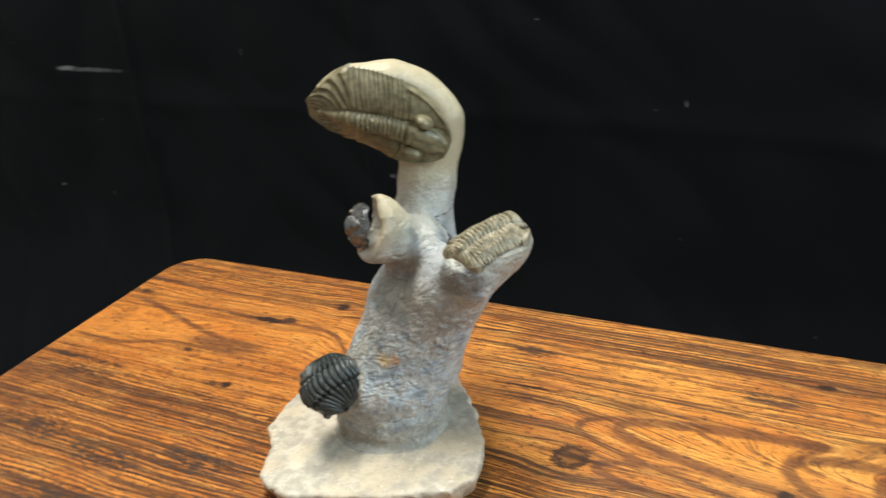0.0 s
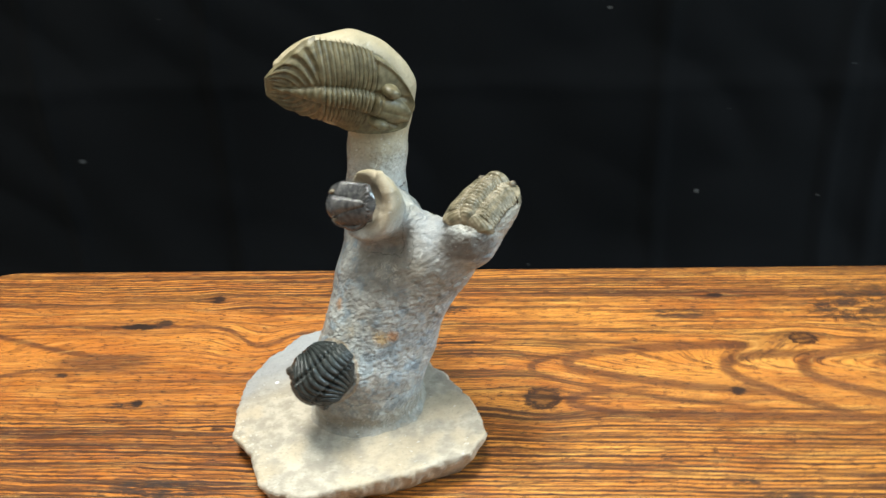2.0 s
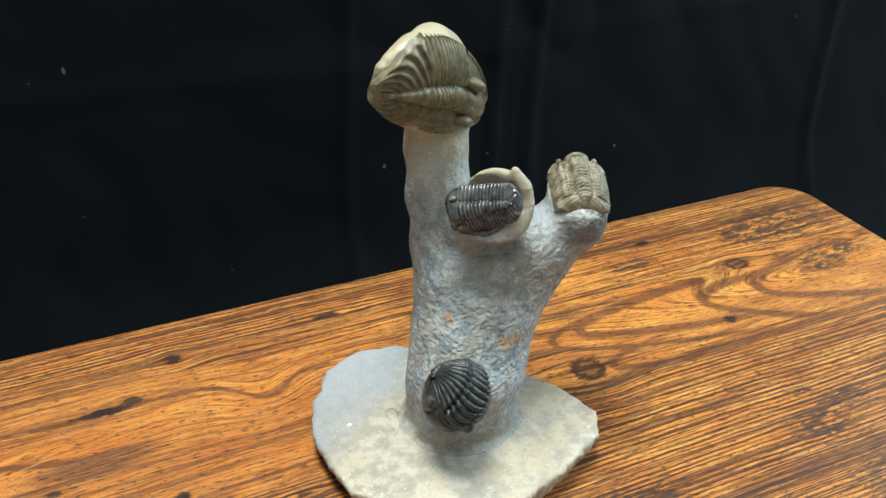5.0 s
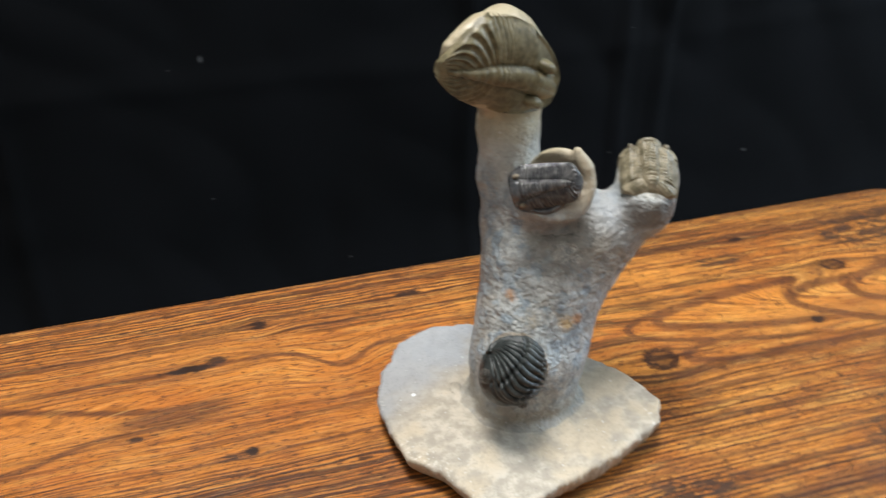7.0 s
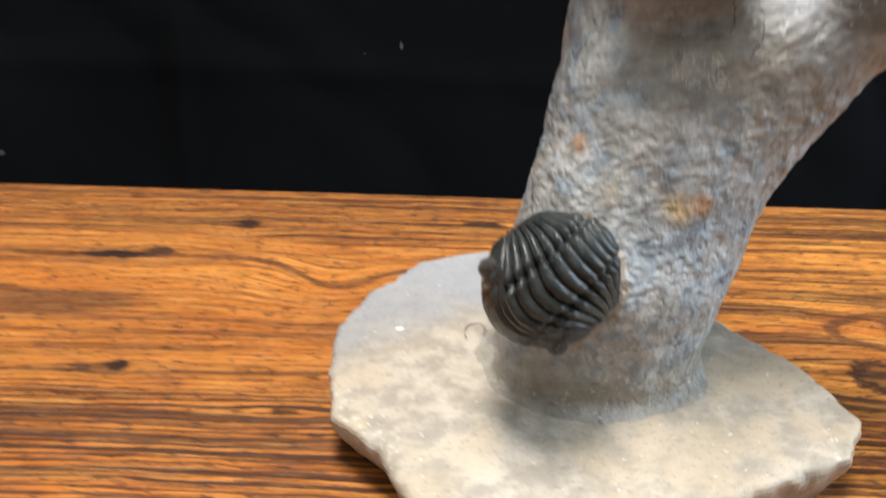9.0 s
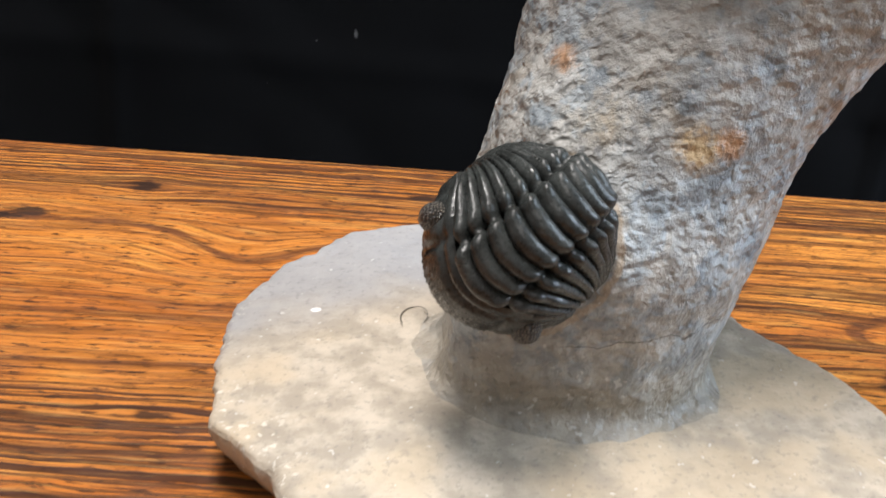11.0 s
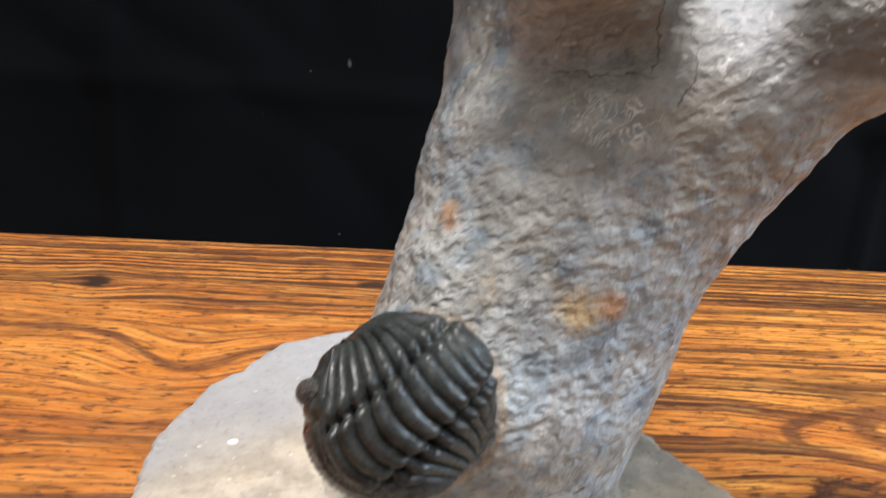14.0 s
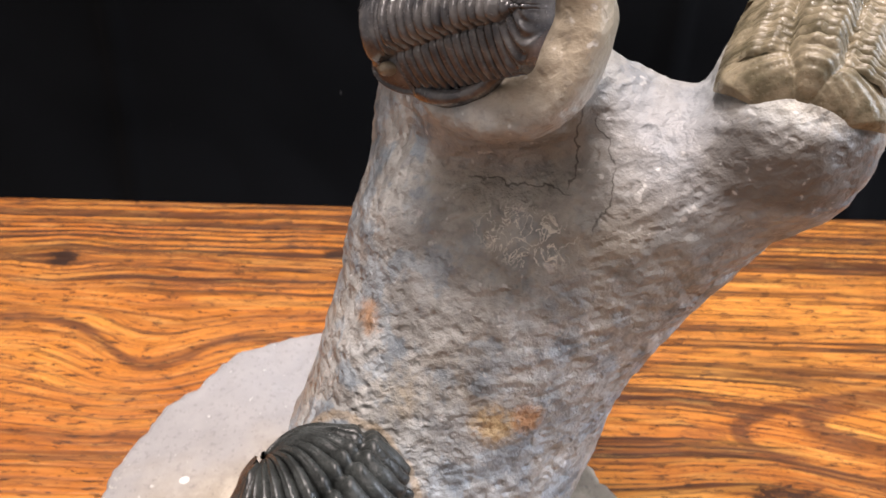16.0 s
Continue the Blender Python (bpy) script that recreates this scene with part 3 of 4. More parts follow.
# ---- the table ----
def table():
    top = new("table")
    tagged(top, "small table with a rustic brown wood-grain top", "table")
    x0, x1, y0, y1, thick, rad = -0.297, 0.3875, -0.34, 0.1803, 0.022, 0.030
    ring = []
    for cx, cy, a0 in ((x1 - rad, y1 - rad, 0), (x0 + rad, y1 - rad, 90), (x0 + rad, y0 + rad, 180), (x1 - rad, y0 + rad, 270)):
        for k in range(13):
            a = radians(a0 + 7.5 * k)
            ring.append((cx, cy, math.cos(a), math.sin(a)))
    n, verts = len(ring), []
    levels = ((-thick, 0.0015), (-thick + 0.0015, 0.0), (-0.0022, 0.0), (-0.0014, 0.0004), (-0.0006, 0.0012), (0.0, 0.0026))
    for z, inset in levels:
        verts += [(cx + (rad - inset) * c, cy + (rad - inset) * s, z) for cx, cy, c, s in ring]
    faces = grid_faces(len(levels), n, True)
    faces = faces + [tuple(range((len(levels) - 1) * n, len(levels) * n)), tuple(reversed(range(n)))]
    board = solid("tabletop", verts, faces, WOOD, top, "wood-grain board with dark knots and rounded corners", smooth=False)
    for x in (x0 + 0.05, x1 - 0.05):
        for y in (y0 + 0.05, y1 - 0.05):
            part("leg", box((x - 0.013, y - 0.013, -0.75), (x + 0.013, y + 0.013, -thick), 0.002), LEG, top, "black steel leg")
    return top


# ---- the fossil ----
def cone(P, a, b):
    a, b = np.array(a), np.array(b)
    d = b[:3] - a[:3]
    t = np.clip(((P - a[:3]) @ d) / (d @ d), 0, 1)
    return np.linalg.norm(P - a[:3] - t[..., None] * d, axis=-1) - (a[3] + t * (b[3] - a[3]))


def smin(a, b, k):
    h = np.clip(0.5 + 0.5 * (b - a) / k, 0, 1)
    return b + (a - b) * h - k * h * (1 - h)


def smax(a, b, k):
    return -smin(-a, -b, k)


def ellipsoid(P, c, axes, radii):
    q = np.stack([((P - c) @ a) / r for a, r in zip(axes, radii)], -1)
    k = np.linalg.norm(q, axis=-1)
    return (k - 1) * min(radii)


STEM = [(0.0125, 0.0165, 0.014, 0.0280), (0.014, 0.0149, 0.0431, 0.0287), (0.0203, 0.023, 0.058, 0.0294), (0.0248, 0.0363, 0.0839, 0.027),
        (0.0222, 0.0511, 0.098, 0.0208), (0.0185, 0.0597, 0.1205, 0.0160), (0.0200, 0.0678, 0.1437, 0.0149), (0.0227, 0.0725, 0.1589, 0.0141),
        (0.0245, 0.0735, 0.1680, 0.0130)]
ARM = [(0.0349, 0.0237, 0.0821, 0.0246), (0.0541, 0.0213, 0.1024, 0.0185), (0.0705, 0.0142, 0.1168, 0.0130), (0.0817, 0.0311, 0.1323, 0.0142)]
BALL_AT = np.array((-0.0054, -0.0130, 0.0546))


class Lying:
    """The bent body of a stretched-out trilobite: s runs from tail to head, w across, h outward."""

    def __init__(self, tail, mid, head, across, half, arch=0.45, sag=2.4, blunt=0.0):
        self.a, self.c = np.array(tail, float), np.array(head, float)
        self.b = 2 * np.array(mid, float) - 0.5 * (self.a + self.c)
        self.across, self.half, self.arch, self.sag, self.blunt = unit(across), half, arch, sag, blunt

    def axes_at(self, s):
        s = np.asarray(s, float)[..., None]
        p = (1 - s) ** 2 * self.a + 2 * s * (1 - s) * self.b + s * s * self.c
        t = 2 * (1 - s) * (self.b - self.a) + 2 * s * (self.c - self.b)
        t = t / np.linalg.norm(t, axis=-1, keepdims=True)
        u = self.across - (t @ self.across)[..., None] * t
        u = u / np.linalg.norm(u, axis=-1, keepdims=True)
        return p, t, u, np.cross(t, u)

    def __call__(self, s, w, h):
        p, t, u, n = self.axes_at(s)
        rise = self.half * self.arch * (1 - np.abs(w) ** self.sag) + h
        if self.blunt:
            ends = np.minimum(np.asarray(s), 1 - np.asarray(s)) / self.blunt
            rise = rise * (1 - np.clip(1 - ends, 0, 1) ** 2.4)
        return p + u * (w * self.half)[..., None] + n * rise[..., None]


class Draped:
    """A twisted body: stations give, from tail to head, the axis and the ways to the upper and the lower margin."""

    def __init__(self, stations, half, vault, sink):
        self.at = np.array([k[0] for k in stations], float)
        self.rows = [np.array([k[i] for k in stations], float) for i in (1, 2, 3)]
        self.half, self.vault, self.sink = half, vault, sink

    def blend(self, rows, s):
        out = 0
        for i, a in enumerate(self.at):
            out = out + np.prod([(s - b) / (a - b) for b in self.at if b != a], axis=0)[..., None] * rows[i]
        return out

    def axes_at(self, s):
        s = np.asarray(s, float)
        p, up, low = (self.blend(k, s) for k in self.rows)
        t = self.blend(self.rows[0], s + 0.01) - self.blend(self.rows[0], s - 0.01)
        n = np.cross(t, up - low)
        n = n / np.linalg.norm(n, axis=-1, keepdims=True)
        return p - n * self.sink, up, low, n

    def __call__(self, s, w, h):
        p, up, low, n = self.axes_at(s)
        w = np.asarray(w, float)
        rise = self.vault * 4 * np.abs(w) * (1 - np.abs(w)) + h
        return p + np.where(w[..., None] > 0, up * w[..., None], -low * w[..., None]) + n * rise[..., None]


def bell(x):
    return np.exp(-x * x)


def trilobite(name, label, fossil, body, material, eye_material_used, tail_end, head_start, segments, axis=0.32, lobe=0.16, rib=0.055, sweep=0.02,
              furrow=0.5, eyes=(0.55, 0.35, 0.17), glabella=0.16, pyg_ribs=5, teeth=0.0, glab_front=0.78, tail_shape=(2.2, 0.5), head_wide=1.03, narrow=0.15, pyg_rib=1.0, waist=1.0, bulge=0.0, stalk=1.05, worn=0.0):
    W = body.half
    nw = 61

    def lobe_height(w, taper=1.0):
        a = np.abs(w) / (axis * taper)
        return W * lobe * taper * np.clip(1 - a * a, 0, 1) ** 0.5 - W * 0.05 * bell((a - 1.0) / 0.16)

    # an inner body closes the shell under the ribs
    S, Wd = np.meshgrid(np.linspace(tail_end - 0.03, head_start + 0.03, 40), np.linspace(-0.98, 0.98, nw), indexing="ij")
    core = body(S, Wd * (waist if waist < 1 else 1), lobe_height(Wd, 1 - narrow) - W * (rib + 0.03))
    main = solid(name, core.reshape(-1, 3), grid_faces(40, nw), material, fossil, label)
    step = (head_start - tail_end) / segments
    for i in range(segments):
        nv = 11
        V, Wd = np.meshgrid(np.linspace(-0.10, 1.05, nv), np.linspace(-1.0, 1.0, nw), indexing="ij")
        aw = np.abs(Wd)
        taper = 1 - narrow * (1 - (i + 0.5) / segments)
        ax = axis * taper
        pleura = np.clip((aw - ax) / (1 - ax), 0, 1)
        s = tail_end + (i + V) * step - sweep * pleura ** 1.6
        slim = 1 - (1 - waist) * (1 - (i + V) / segments)
        crest = np.clip(np.sin(np.pi * np.clip((V + 0.10) / 1.15, 0, 1)), 0, 1) ** 0.55
        h = lobe_height(Wd, taper) + W * rib * (crest - 0.75)
        ring = (aw < ax)
        h += np.where(ring, W * rib * 0.45 * crest, 0)
        h -= np.where(ring, 0, W * rib * furrow * bell((V - 0.40) / 0.13) * np.clip(pleura * 6, 0, 1) * np.clip((1 - pleura) * 4, 0, 1))
        h -= W * 0.10 * np.clip((aw - 0.86) / 0.14, 0, 1) * (1.3 - crest)
        h += W * 0.008 * np.sin(7.3 * i + 5 * Wd) + W * worn * np.sin(19 * Wd + 9 * i + 2 * V) * np.sin(11 * Wd + 3.7 * i) + W * bulge * np.sin(np.pi * pleura)
        solid("segment", body(s, Wd * slim, h).reshape(-1, 3), grid_faces(nv, nw), material, main)
    # head shield
    nv, nh = 71, 121
    V, Q = np.meshgrid(np.linspace(0, 1, nv), np.linspace(-1, 1, nh), indexing="ij")
    wide = np.sqrt(np.clip(1 - (V * 0.985) ** 2.3, 0, 1))
    Wd = Q * wide * head_wide
    s = head_start - 0.012 - sweep * np.abs(Wd) ** 1.6 * (1 - V) + V * (1 - head_start + 0.012)
    gw = axis * (1.0 + 0.55 * V)
    g = np.sqrt(np.clip(1 - (Wd / gw) ** 2 - np.clip((V - 0.45) / (glab_front - 0.45 + 0.12), -0.9, 2) ** 2 * (V > 0.45), 0, 1))
    g = g * np.clip(V / 0.16, 0, 1) ** 0.7
    h = W * glabella * g - W * 0.05 * bell((V - 0.07) / 0.035) - W * 0.04 * bell((np.abs(Wd) / gw - 1.05) / 0.14) * (V < glab_front)
    for at in (0.10, 0.26):
        h -= W * 0.03 * bell((V - at) / 0.035) * (np.abs(Wd) < gw * 1.02)
    h += W * 0.05 * bell((np.maximum(np.abs(Q), V) - 0.95) / 0.05)
    h += W * 0.04 * bell((V - 0.03) / 0.04)
    edge = np.clip((np.maximum(np.abs(Q), V) - 0.97) / 0.03, 0, 1)
    h -= W * 0.22 * edge ** 2
    solid("cephalon", body(s, Wd, h).reshape(-1, 3), grid_faces(nv, nh), material, main)
    # eyes
    ew, ev, er = eyes
    for side in (-1, 1):
        sc = head_start + ev * (1 - head_start)
        c = body(np.array([sc]), np.array([side * ew]), np.array([0.0]))[0]
        up = unit(body(np.array([sc]), np.array([side * ew]), np.array([0.002]))[0] - c)
        fore = unit(body(np.array([sc + 0.01]), np.array([side * ew]), np.array([0.0]))[0] - c)
        out = np.cross(fore, up)
        verts, nu, na = [], 12, 24
        for a in range(nu):
            f = a / (nu - 1) * math.pi / 2
            rr, zz = math.cos(f) ** 0.7, math.sin(f)
            for b in range(na):
                k = 2 * math.pi * b / na
                verts.append(c + W * er * (fore * rr * math.cos(k) * 1.12 + out * rr * math.sin(k) * 0.72 + up * (zz * stalk - 0.25)))
        solid("eye", verts, grid_faces(nu, na, True), eye_material_used, main, "domed compound eye")
    # tail shield
    V, Q = np.meshgrid(np.linspace(0, 1, nv), np.linspace(-1, 1, nh), indexing="ij")
    wide = np.clip(1 - (V * 0.985) ** tail_shape[0], 0, 1) ** tail_shape[1]
    Wd = Q * wide * waist
    s = tail_end + 0.010 - sweep * np.abs(Wd) ** 1.6 * (1 - V) - V * (tail_end + 0.010)
    taper = np.clip(1 - narrow - 0.75 * V, 0.06, 1)
    a = np.abs(Wd) / (axis * taper)
    h = W * lobe * (taper ** 0.8) * np.sqrt(np.clip(1 - a * a, 0, 1)) * (V < 0.86) - W * 0.04 * bell((a - 1.0) / 0.2) * (V < 0.86)
    ribs = np.cos((V - (0.22 + 0.55 * V) * np.abs(Q)) * pyg_ribs * 1.25 * 2 * math.pi) * np.abs(Q) ** 0.5 * np.clip((1 - V) * 3.5, 0, 1)
    h += np.where(a > 1, W * rib * pyg_rib * (0.55 + 0.7 * (teeth > 0)) * ribs, W * rib * pyg_rib * 0.4 * np.cos(V * pyg_ribs * 2.2 * math.pi)) * np.clip((1 - np.maximum(np.abs(Q), V)) * 6, teeth, 1)
    edge = np.clip((np.maximum(np.abs(Q), V) - 0.96) / 0.04, 0, 1)
    h -= W * 0.20 * edge
    solid("pygidium", body(s, Wd, h).reshape(-1, 3), grid_faces(nv, nh), material, main)
    return main


def rolled_trilobite(fossil, centre, axes, R):
    """A rolled-up trilobite: a is the angle along its back, from tail to head, f the angle towards either flank."""
    out, ahead, pole = axes
    limit, head_at, step, count = 84.0, 38.0, 12.0, 15

    def place(a, f, h):
        a, f = np.radians(a), np.radians(f)
        d = np.cos(a)[..., None] * out + np.sin(a)[..., None] * ahead
        flat = 1 - 0.05 * (np.abs(f) / 1.4) ** 2
        return centre + (np.cos(f)[..., None] * d + np.sin(f)[..., None] * pole) * (R * flat * (1 + h))[..., None]

    def swept(f, ax):
        return 36.0 * np.clip((np.abs(f) - ax) / (limit - ax), 0, 1) ** 1.25

    core = np.meshgrid(np.linspace(-200, 160, 73), np.linspace(-limit, limit, 41), indexing="ij")
    main = solid("rolled_trilobite", place(*core, -0.14 + 0.08 * (np.abs(core[1]) / limit) ** 3).reshape(-1, 3), grid_faces(73, 41), BALL, fossil, "rolled-up charcoal-black trilobite with deep ribs")
    nv, nf = 15, 141
    for i in range(count):
        V, F = np.meshgrid(np.linspace(0, 1, nv), np.linspace(-limit, limit, nf), indexing="ij")
        af, ax = np.abs(F), 20.5 - 0.25 * i
        inner = np.clip(1 - (af / ax) ** 2, 0, 1)
        a = head_at - (i + V) * step - swept(F, ax) + 5.0 * inner
        crest = np.sin(np.pi * V) ** 0.6
        ring = af < ax
        h = np.where(ring, 0.075 * inner ** 0.6 + 0.085 * crest - 0.035, 0.085 * crest * np.clip((limit + 3 - af) / 30, 0.15, 1) - 0.045)
        h += 0.035 * crest * (bell((af - ax * 0.78) / 3.6) + bell((af - ax * 1.40) / 4.2))
        h -= 0.085 * bell((af - ax * 1.06) / 2.6) * (1.25 - crest)
        h -= 0.016 * bell((V - 0.36) / 0.10) * np.clip((af - ax * 1.7) / 12, 0, 1)
        h += 0.006 * np.sin(F * 0.11 + 2.3 * i) + 0.004 * np.sin(F * 0.33 + 5.1 * i)
        solid("segment", place(a, F, h).reshape(-1, 3), grid_faces(nv, nf), BALL, main)
    # head shield, with a warty swelling in the middle
    nv = 91
    V, F = np.meshgrid(np.linspace(0, 1, nv), np.linspace(-limit, limit, nf), indexing="ij")
    af = np.abs(F)
    a = (head_at - swept(F, 20.5) + 5.0 * np.clip(1 - (af / 20.5) ** 2, 0, 1)) * (1 - V) + 150.0 * V
    g = bell(F / 34.0) * bell((a - 92) / 36.0)
    h = 0.075 * g - 0.01 + 0.045 * bell((V - 0.05) / 0.035) * bell(F / 34.0) - 0.05 * bell((V - 0.125) / 0.025) * bell(F / 40.0)
    h -= 0.045 * bell((af - 31 - 6 * V) / 3.2) * np.clip(V * 8, 0, 1) * np.clip((0.55 - V) * 6, 0, 1)
    h += 0.05 * bell((af - 50) / 12.0) * bell((a - 60) / 13.0)
    h += 0.016 * np.clip(np.sin(F * 1.05 + 3 * np.sin(a * 0.33)) * np.sin(a * 0.95 + 4 * np.sin(F * 0.24)), 0, 1) ** 2 * np.clip(g * 2.2, 0, 1)
    h += 0.03 * bell((af - 74) / 5.0) - 0.06 * bell(V / 0.03) * (af > 40)
    solid("cephalon", place(a, F, h).reshape(-1, 3), grid_faces(nv, nf), BALL, main)
    V, F = np.meshgrid(np.linspace(0, 1, 21), np.linspace(-limit, limit, nf), indexing="ij")
    a = (head_at - count * step - swept(F, 19.0)) * (1 - V) - 205.0 * V
    solid("pygidium", place(a, F, 0.03 * np.cos(F * 0.3) * (1 - V) - 0.03).reshape(-1, 3), grid_faces(21, nf), BALL, main)
    for side in (-1, 1):
        c, top, fore = (place(np.array([q]), np.array([side * 50.0]), np.array([k]))[0] for q, k in ((60, -0.075), (60, 0.2), (66, -0.075)))
        up, fore = unit(top - c), unit(fore - c)
        across = np.cross(fore, up)
        verts, nu, na = [], 14, 28
        for i in range(nu):
            q = i / (nu - 1) * math.pi / 2
            for j in range(na):
                k = 2 * math.pi * j / na
                verts.append(c + 0.0032 * (fore * math.cos(q) ** 0.75 * math.cos(k) * 1.15 + across * math.cos(q) ** 0.75 * math.sin(k) * 0.85 + up * (math.sin(q) * 1.15 - 0.1)))
        solid("eye", verts, grid_faces(nu, na, True), EYE_DARK, main, "domed compound eye")
    return main


def rough_stone(verts, faces, amounts, seed=0.0, keep=None):
    """Pushes the points of a stone in and out along their normals: broad lumps and slanting tool marks."""
    me = bpy.data.meshes.new("stone")
    me.from_pydata([tuple(v) for v in verts], [], faces)
    me.update()
    normals = np.zeros(len(verts) * 3)
    me.vertices.foreach_get("normal", normals)
    normals = normals.reshape(-1, 3)
    out = []
    for v, n in zip(verts, normals):
        p = Vector(v)
        lump = noise.noise(p * 55 + Vector((seed, 0, 0)))
        slant = Vector((p.x + 0.45 * p.z, p.y, (p.z - 0.45 * p.x) * 2.2))
        chip = noise.noise(slant * 210) + 0.6 * noise.noise(slant * 420 + Vector((5, 5, 5)))
        calm = 1.0 if keep is None else keep(p)
        out.append(v + n * (amounts[0] * lump + amounts[1] * chip * calm))
    bpy.data.meshes.remove(me)
    return np.array(out)


def fossil():
    root = new("fossil_specimen")
    tagged(root, "prepared grey limestone with four trilobites standing on the table", "fossil")

    # slab: an uneven, broken-edged plate
    corners = [(-0.062, 0.034), (-0.0545, 0.0555), (-0.039, 0.0775), (-0.0185, 0.0855), (0.003, 0.082), (0.023, 0.066), (0.052, 0.036), (0.069, 0.011), (0.0765, -0.013),
               (0.070, -0.029), (0.033, -0.046), (0.010, -0.052), (-0.010, -0.059), (-0.031, -0.055), (-0.037, -0.046), (-0.046, -0.027), (-0.059, -0.013), (-0.062, 0.010)]
    cx, cy, n = 0.006, 0.012, 360
    ang = np.array([math.atan2(y - cy, x - cx) for x, y in corners])
    rad = np.array([math.hypot(x - cx, y - cy) for x, y in corners])
    order = np.argsort(ang)
    ang, rad = ang[order], rad[order]
    th = np.linspace(-math.pi, math.pi, n, endpoint=False)
    # straight edges between the corners
    outline = []
    for t in th:
        k = np.searchsorted(ang, t) % len(ang)
        a, b = k - 1, k
        pa, pb = np.array((rad[a] * math.cos(ang[a]), rad[a] * math.sin(ang[a]))), np.array((rad[b] * math.cos(ang[b]), rad[b] * math.sin(ang[b])))
        d = np.array((math.cos(t), math.sin(t)))
        e = pb - pa
        outline.append((pa[0] * e[1] - pa[1] * e[0]) / (d[0] * e[1] - d[1] * e[0]))
    outline = np.array(outline)
    verts = []
    shells = [(q, 0.0) for q in np.linspace(0.02, 0.972, 46)] + [(0.986, 0.012), (0.994, 0.05), (0.999, 0.11), (0.997, 0.20), (0.989, 0.32), (0.976, 0.45), (0.958, 0.60), (0.936, 0.75), (0.910, 0.88), (0.885, 1.0), (0.5, 1.0), (0.02, 1.0)]
    for q, drop in shells:
        for t, r in zip(th, outline):
            c, s = math.cos(t), math.sin(t)
            rim = 0.0157 + 0.0022 * c + 0.0012 * s
            top = 0.0172 + (rim - 0.0165) * max(0, q - 0.55) / 0.45 if drop == 0 else 0.0172 + (rim - 0.0165)
            k = noise.noise(Vector((c * 3.1, s * 3.1, drop * 0.5))) * 0.0012 + noise.noise(Vector((c * 9, s * 9, drop * 1.5 + 3))) * 0.0013 + noise.noise(Vector((c * 24, s * 24, drop * 2.5 + 8))) * 0.0010 + noise.noise(Vector((c * 70, s * 70, drop * 4 + 8))) * 0.00025
            rr = r * q + k * max(0.0, min(1.0, (q - 0.80) / 0.17))
            x, y = cx + rr * c, cy + rr * s
            z = top * (1 - drop) if drop < 1 else 0.0
            if drop == 0:
                z += 0.0008 * noise.noise(Vector((x * 45, y * 45, 1))) + 0.0003 * noise.noise(Vector((x * 160, y * 160, 2)))
            verts.append((x, y, max(z, 0.0)))
    faces = grid_faces(len(shells), n, True) + [tuple(reversed(range(n))), tuple(range((len(shells) - 1) * n, len(shells) * n))]
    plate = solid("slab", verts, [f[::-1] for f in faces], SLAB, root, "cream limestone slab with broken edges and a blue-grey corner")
    plate.data.polygons.foreach_set("use_smooth", [k < 47 * n for k in range(len(faces))])

    # bodies of the trilobites
    head_body = Draped([(0.0, (-0.0275, 0.0345, 0.1912), (0.0040, 0.0000, 0.0220), (-0.0020, 0.0100, -0.0180)),
                        (0.27, (0.0005, 0.0352, 0.1852), (0.0020, 0.0040, 0.0258), (-0.0050, 0.0170, -0.0200)),
                        (0.74, (0.0215, 0.0480, 0.1755), (0.0070, 0.0052, 0.0230), (-0.0100, 0.0030, -0.0170)),
                        (1.0, (0.0405, 0.0600, 0.1630), (0.0070, 0.0056, 0.0205), (-0.0090, 0.0000, -0.0140))], 0.0200, 0.0022, 0.0)
    cup_mid = np.array((0.0172, 0.0066, 0.1415))
    cup_body = Lying((0.0290, -0.0042, 0.1470), cup_mid, (0.0032, 0.0185, 0.1340), (0.046, -0.405, -0.905), 0.0113, 0.38, 2.4, 0.10)
    _, cup_t, cup_u, _ = (k[0] for k in cup_body.axes_at(np.array([0.5])))
    cup_n = np.cross(cup_t, cup_u)
    arm_mid = np.array((0.0765, 0.0225, 0.1312))
    arm_body = Lying((0.0686, 0.0048, 0.1265), arm_mid, (0.0865, 0.0425, 0.1310), (-0.985, 0.17, -0.01), 0.0145, 0.54, 2.2, 0.15)
    right, up, back = np.array((0.9973, -0.0012, 0.0739)), np.array((-0.0679, 0.3799, 0.9225)), np.array((-0.0292, -0.925, 0.3788))
    ball_axes = back, -0.772 * right - 0.632 * up, 0.632 * right - 0.772 * up

    # the stone that carries the large trilobite: bars across, from margin to margin
    bars = []
    for k in np.linspace(0.05, 0.95, 30):
        p, up, low, n = (q[0] for q in head_body.axes_at(np.array([k])))
        r = float(np.interp(k, (0, 0.1, 0.27, 0.5, 0.74, 1), (0.0030, 0.0050, 0.0080, 0.0105, 0.0110, 0.0100)))
        wide = (1 - (max(0, 0.27 - k) / 0.27) ** 1.8) ** 0.62 * math.sqrt(1 - (max(0, k - 0.74) / 0.28) ** 2.3)
        a, b = (max(0.02, wide - (r + rim) / np.linalg.norm(q)) for q, rim in ((low, -0.0012), (up, float(np.interp(k, (0, 0.27, 0.4, 0.6, 0.8, 1), (-0.001, 0.0038, 0.0022, -0.0024, -0.0044, -0.0042))))))
        back = p - n * (r + 0.0026 + 0.002 * (k > 0.6))
        bars.append(((*(back + low * a), r), (*(back + up * b), r)))
    _, at, au, an = arm_body.axes_at(np.array([0.5]))
    at, au, an, ac = at[0], au[0], an[0], arm_mid

    def stem_field(P):
        d = cone(P, STEM[0], STEM[1])
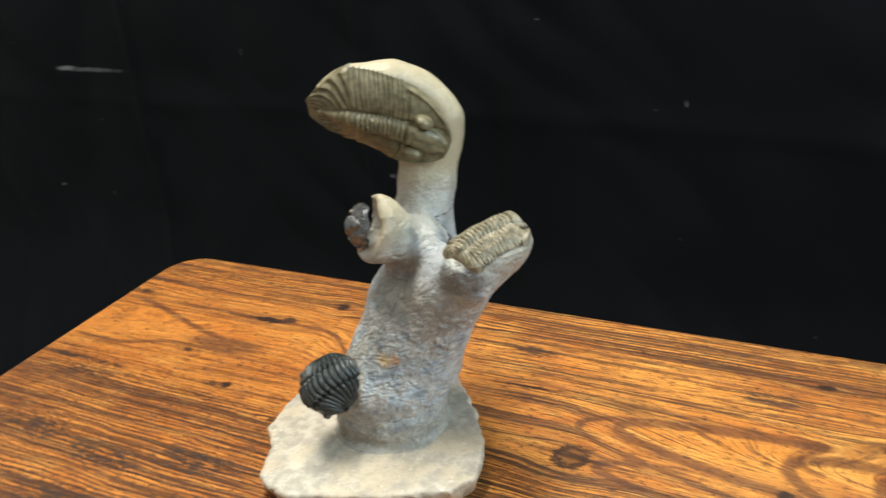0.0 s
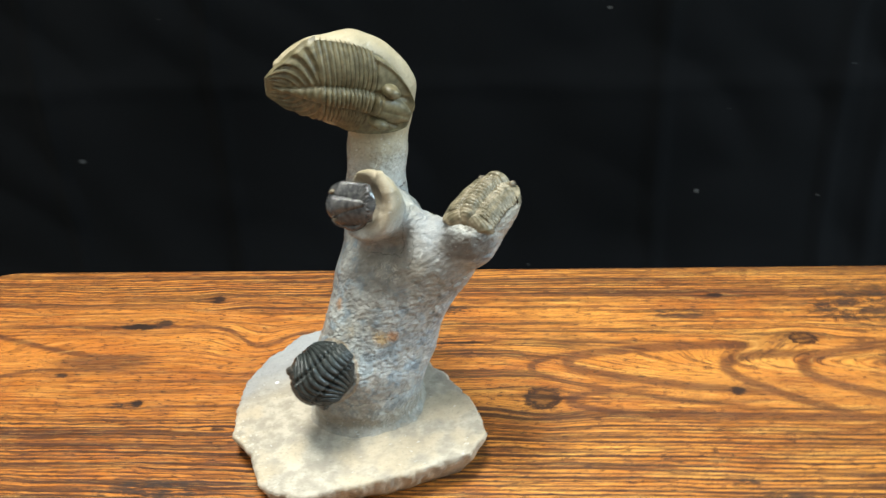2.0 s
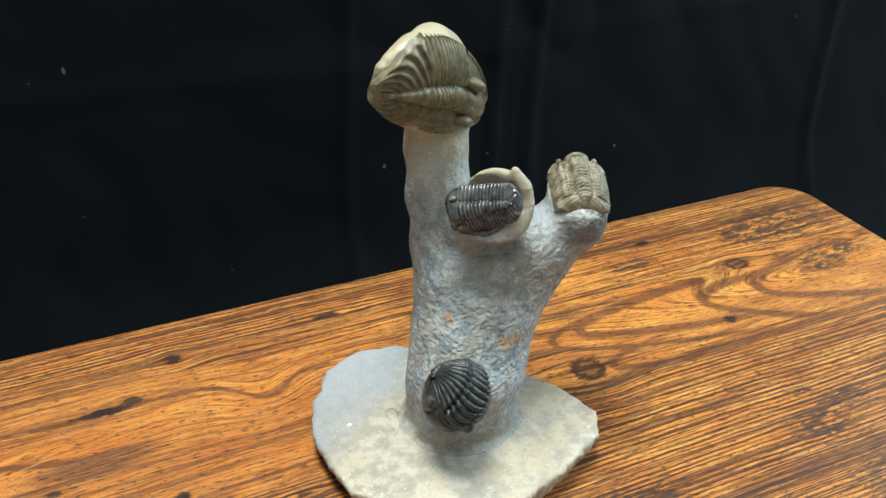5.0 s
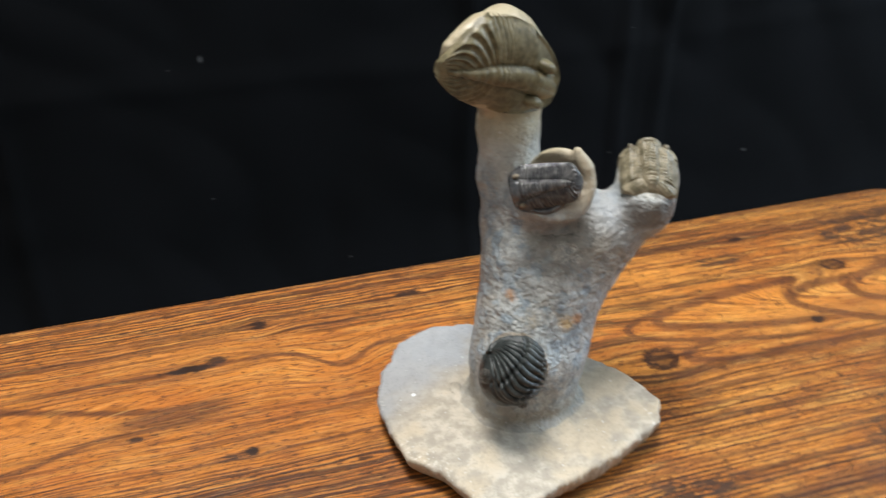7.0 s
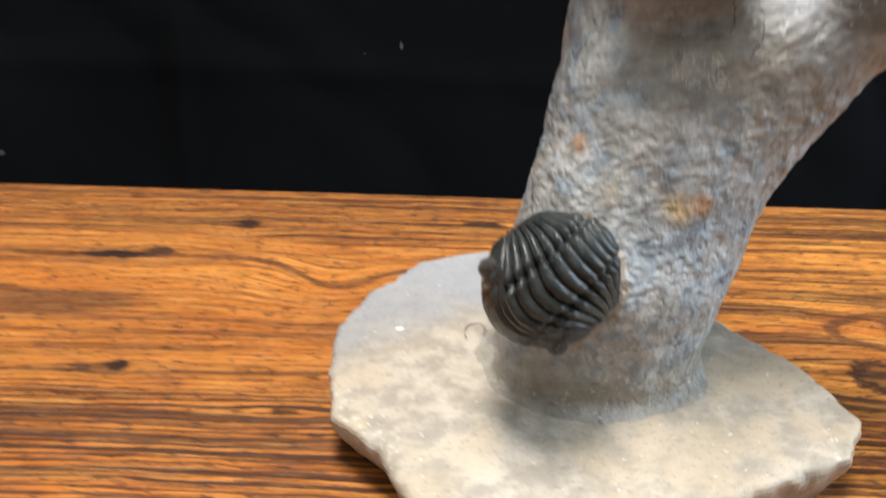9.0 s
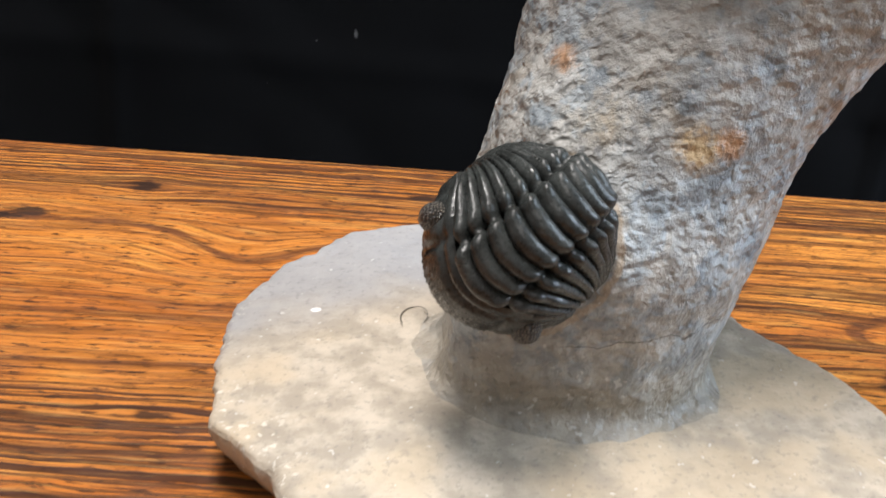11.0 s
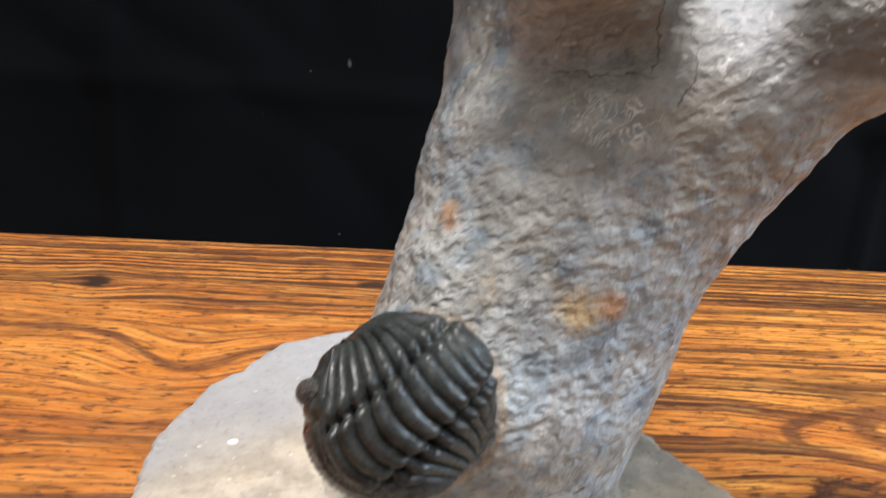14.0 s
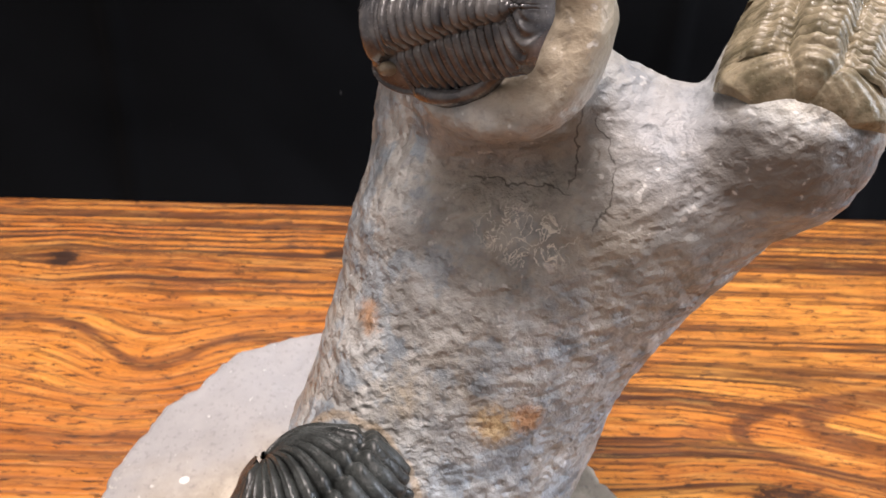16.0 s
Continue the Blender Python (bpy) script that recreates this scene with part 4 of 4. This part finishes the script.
        for a, b in zip(STEM[1:-1], STEM[2:]):
            d = smin(d, cone(P, a, b), 0.004 if a[2] < 0.150 else 0.007)
        h = cone(P, *bars[0])
        for bar in bars[1:]:
            h = smin(h, cone(P, *bar), 0.0010)
        d = smin(d, h, 0.009)
        e = cone(P, ARM[0], ARM[1])
        for a, b in zip(ARM[1:-1], ARM[2:]):
            e = smin(e, cone(P, a, b), 0.004)
        e = smin(e, ellipsoid(P, ac - an * 0.0065 - at * 0.001, (at, au, an), (0.0235, 0.0152, 0.0145)), 0.004)
        vault = arm_body.half * arm_body.arch * np.clip(1 - (((P - ac) @ au) / arm_body.half) ** 2, 0, 1)
        e = smax(e, (P - ac) @ an + 0.0010 + 0.0050 * (((P - ac) @ at) / 0.021) ** 2 - 0.80 * vault, 0.002)
        e = smin(e, cone(P, (0.050, 0.033, 0.095, 0.017), (0.0690, 0.0330, 0.1120, 0.0090)), 0.006)
        e = smin(e, cone(P, (0.036, 0.028, 0.120, 0.0100), (0.0585, 0.021, 0.1115, 0.0090)), 0.004)
        d = smin(d, e, 0.012)
        # cup with a thin lip
        c = ellipsoid(P, cup_mid - cup_n * 0.0060 - cup_t * 0.0015 + cup_u * 0.0018, (cup_t, cup_u, cup_n), (0.0180, 0.0174, 0.0160))
        c = smax(c, (P - cup_mid) @ cup_n + 0.0020 - ((P - cup_mid) @ cup_t) * 0.22 - ((P - cup_mid) @ cup_u) * 0.12, 0.0020)
        c = smin(c, cone(P, (0.027, 0.040, 0.112, 0.019), (0.0255, 0.018, 0.132, 0.0120)), 0.008)
        c = smin(c, cone(P, (0.0325, 0.0050, 0.1490, 0.0040), (0.0302, 0.0062, 0.1570, 0.0012)), 0.004)
        c = smax(c, -ellipsoid(P, cup_mid - cup_u * 0.0095 - cup_t * 0.0035 + cup_n * 0.0010, (cup_t, cup_u, cup_n), (0.0110, 0.0062, 0.0070)), 0.0012)
        c = smax(c, -ellipsoid(P, cup_mid - cup_n * 0.0005 + cup_t * 0.0025 - cup_u * 0.0018, (cup_t, cup_u, cup_n), (0.0185, 0.0134, 0.0090)), 0.0012)
        d = smin(d, c, 0.005)
        # stone under the rolled trilobite, and a fillet onto the slab
        d = smin(d, cone(P, (-0.001, 0.003, 0.014, 0.0135), (-0.002, -0.001, 0.046, 0.0110)), 0.009)
        mound = np.linalg.norm(P - np.array((0.011, 0.013, -0.1001)), axis=-1) - 0.1206
        d = smax(smin(smin(d, mound, 0.004), P[..., 2] - 0.0150, 0.0055), d - 0.010, 0.001)
        return smax(d, 0.0125 - P[..., 2], 0.001)

    verts, faces = surface_net(stem_field, (-0.05, -0.045, 0.008), (0.115, 0.100, 0.225), 0.00115)
    verts = rough_stone(verts, faces, (0.0011, 0.00046), 0.0, lambda p: min(1.0, max(0.15, (0.165 - p.z) / 0.04)) * min(1.0, max(0.25, (p.z - 0.015) / 0.008)))
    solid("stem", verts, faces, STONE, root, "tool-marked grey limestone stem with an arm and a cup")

    rolled_trilobite(root, BALL_AT, ball_axes, 0.0165)
    trilobite("large_trilobite", "large olive-brown trilobite on the curved head of the stone", root, head_body, HEADSHELL, HEADSHELL, 0.27, 0.74, 12, axis=0.25, lobe=0.16, rib=0.080, sweep=0.045,
              furrow=0.25, eyes=(0.42, 0.40, 0.24), stalk=1.55, glabella=0.26, pyg_ribs=6, teeth=0.6, tail_shape=(1.8, 0.62), head_wide=0.96, pyg_rib=0.48, glab_front=0.85, waist=1.0, bulge=0.05)
    slate = trilobite("slate_trilobite", "slate-dark trilobite set in a stone cup", root, cup_body, CUPSHELL, EYE_TAN, 0.20, 0.80, 13, axis=0.40, lobe=0.20, rib=0.095, sweep=0.03,
              furrow=0.12, eyes=(0.60, 0.30, 0.15), glabella=0.17, pyg_ribs=4, pyg_rib=0.6, narrow=0.55, waist=0.80, tail_shape=(2.0, 0.60))
    # the dark border of the head shield, curling under the ribs
    rows = []
    for k in np.linspace(0, 1, 40):
        q = radians(-15 + 158 * k)
        p = cup_mid + cup_t * (0.0035 + 0.0135 * math.cos(q)) + cup_u * 0.0119 * math.sin(q) - cup_n * (0.0008 + 0.0024 * max(math.cos(q), 0.0) ** 2)
        out, r = unit(cup_t * math.cos(q) + cup_u * math.sin(q)), 0.0021 * (1 - 0.65 * k ** 3)
        rows += [p + r * (out * math.cos(f) + 1.3 * cup_n * math.sin(f)) for f in np.linspace(0, 2 * math.pi, 12, endpoint=False)]
    solid("genal_border", rows, grid_faces(40, 12, True), CUPSHELL, slate)
    trilobite("brown_trilobite", "glossy umber-brown trilobite lying on the stone arm", root, arm_body, ARMSHELL, EYE_TAN, 0.17, 0.80, 12, worn=0.035, axis=0.34, lobe=0.16, bulge=0.08, waist=0.94, rib=0.085, sweep=0.03, tail_shape=(3.2, 0.5),
              furrow=0.5, eyes=(0.60, 0.40, 0.16), glabella=0.22, pyg_ribs=5, pyg_rib=0.3)


def fibre():
    """A thin curled hair-like fibre that lies on the slab."""
    bm = bmesh.new()
    rings, sides = 26, 6
    rows = []
    for k in range(rings):
        a = k / (rings - 1) * 4.4 - 0.6
        r = 0.0022 + 0.0005 * a
        c = Vector((-0.0205 + r * math.cos(a), 0.0262 + r * 1.6 * math.sin(a), 0.0180 + 0.0003 * math.sin(a * 2)))
        out, up = Vector((math.cos(a), math.sin(a), 0)), Vector((0, 0, 1))
        rows.append([bm.verts.new(c + 0.00013 * (out * math.cos(q) + up * math.sin(q))) for q in [2 * math.pi * j / sides for j in range(sides)]])
    for a, b in zip(rows[:-1], rows[1:]):
        for j in range(sides):
            bm.faces.new((a[j], a[(j + 1) % sides], b[(j + 1) % sides], b[j]))
    tagged(part("fibre", bm, FIBRE, None, "", True), "thin curled grey fibre lying on the stone slab", "fibre")


room()
cloth()
table()
fossil()
fibre()
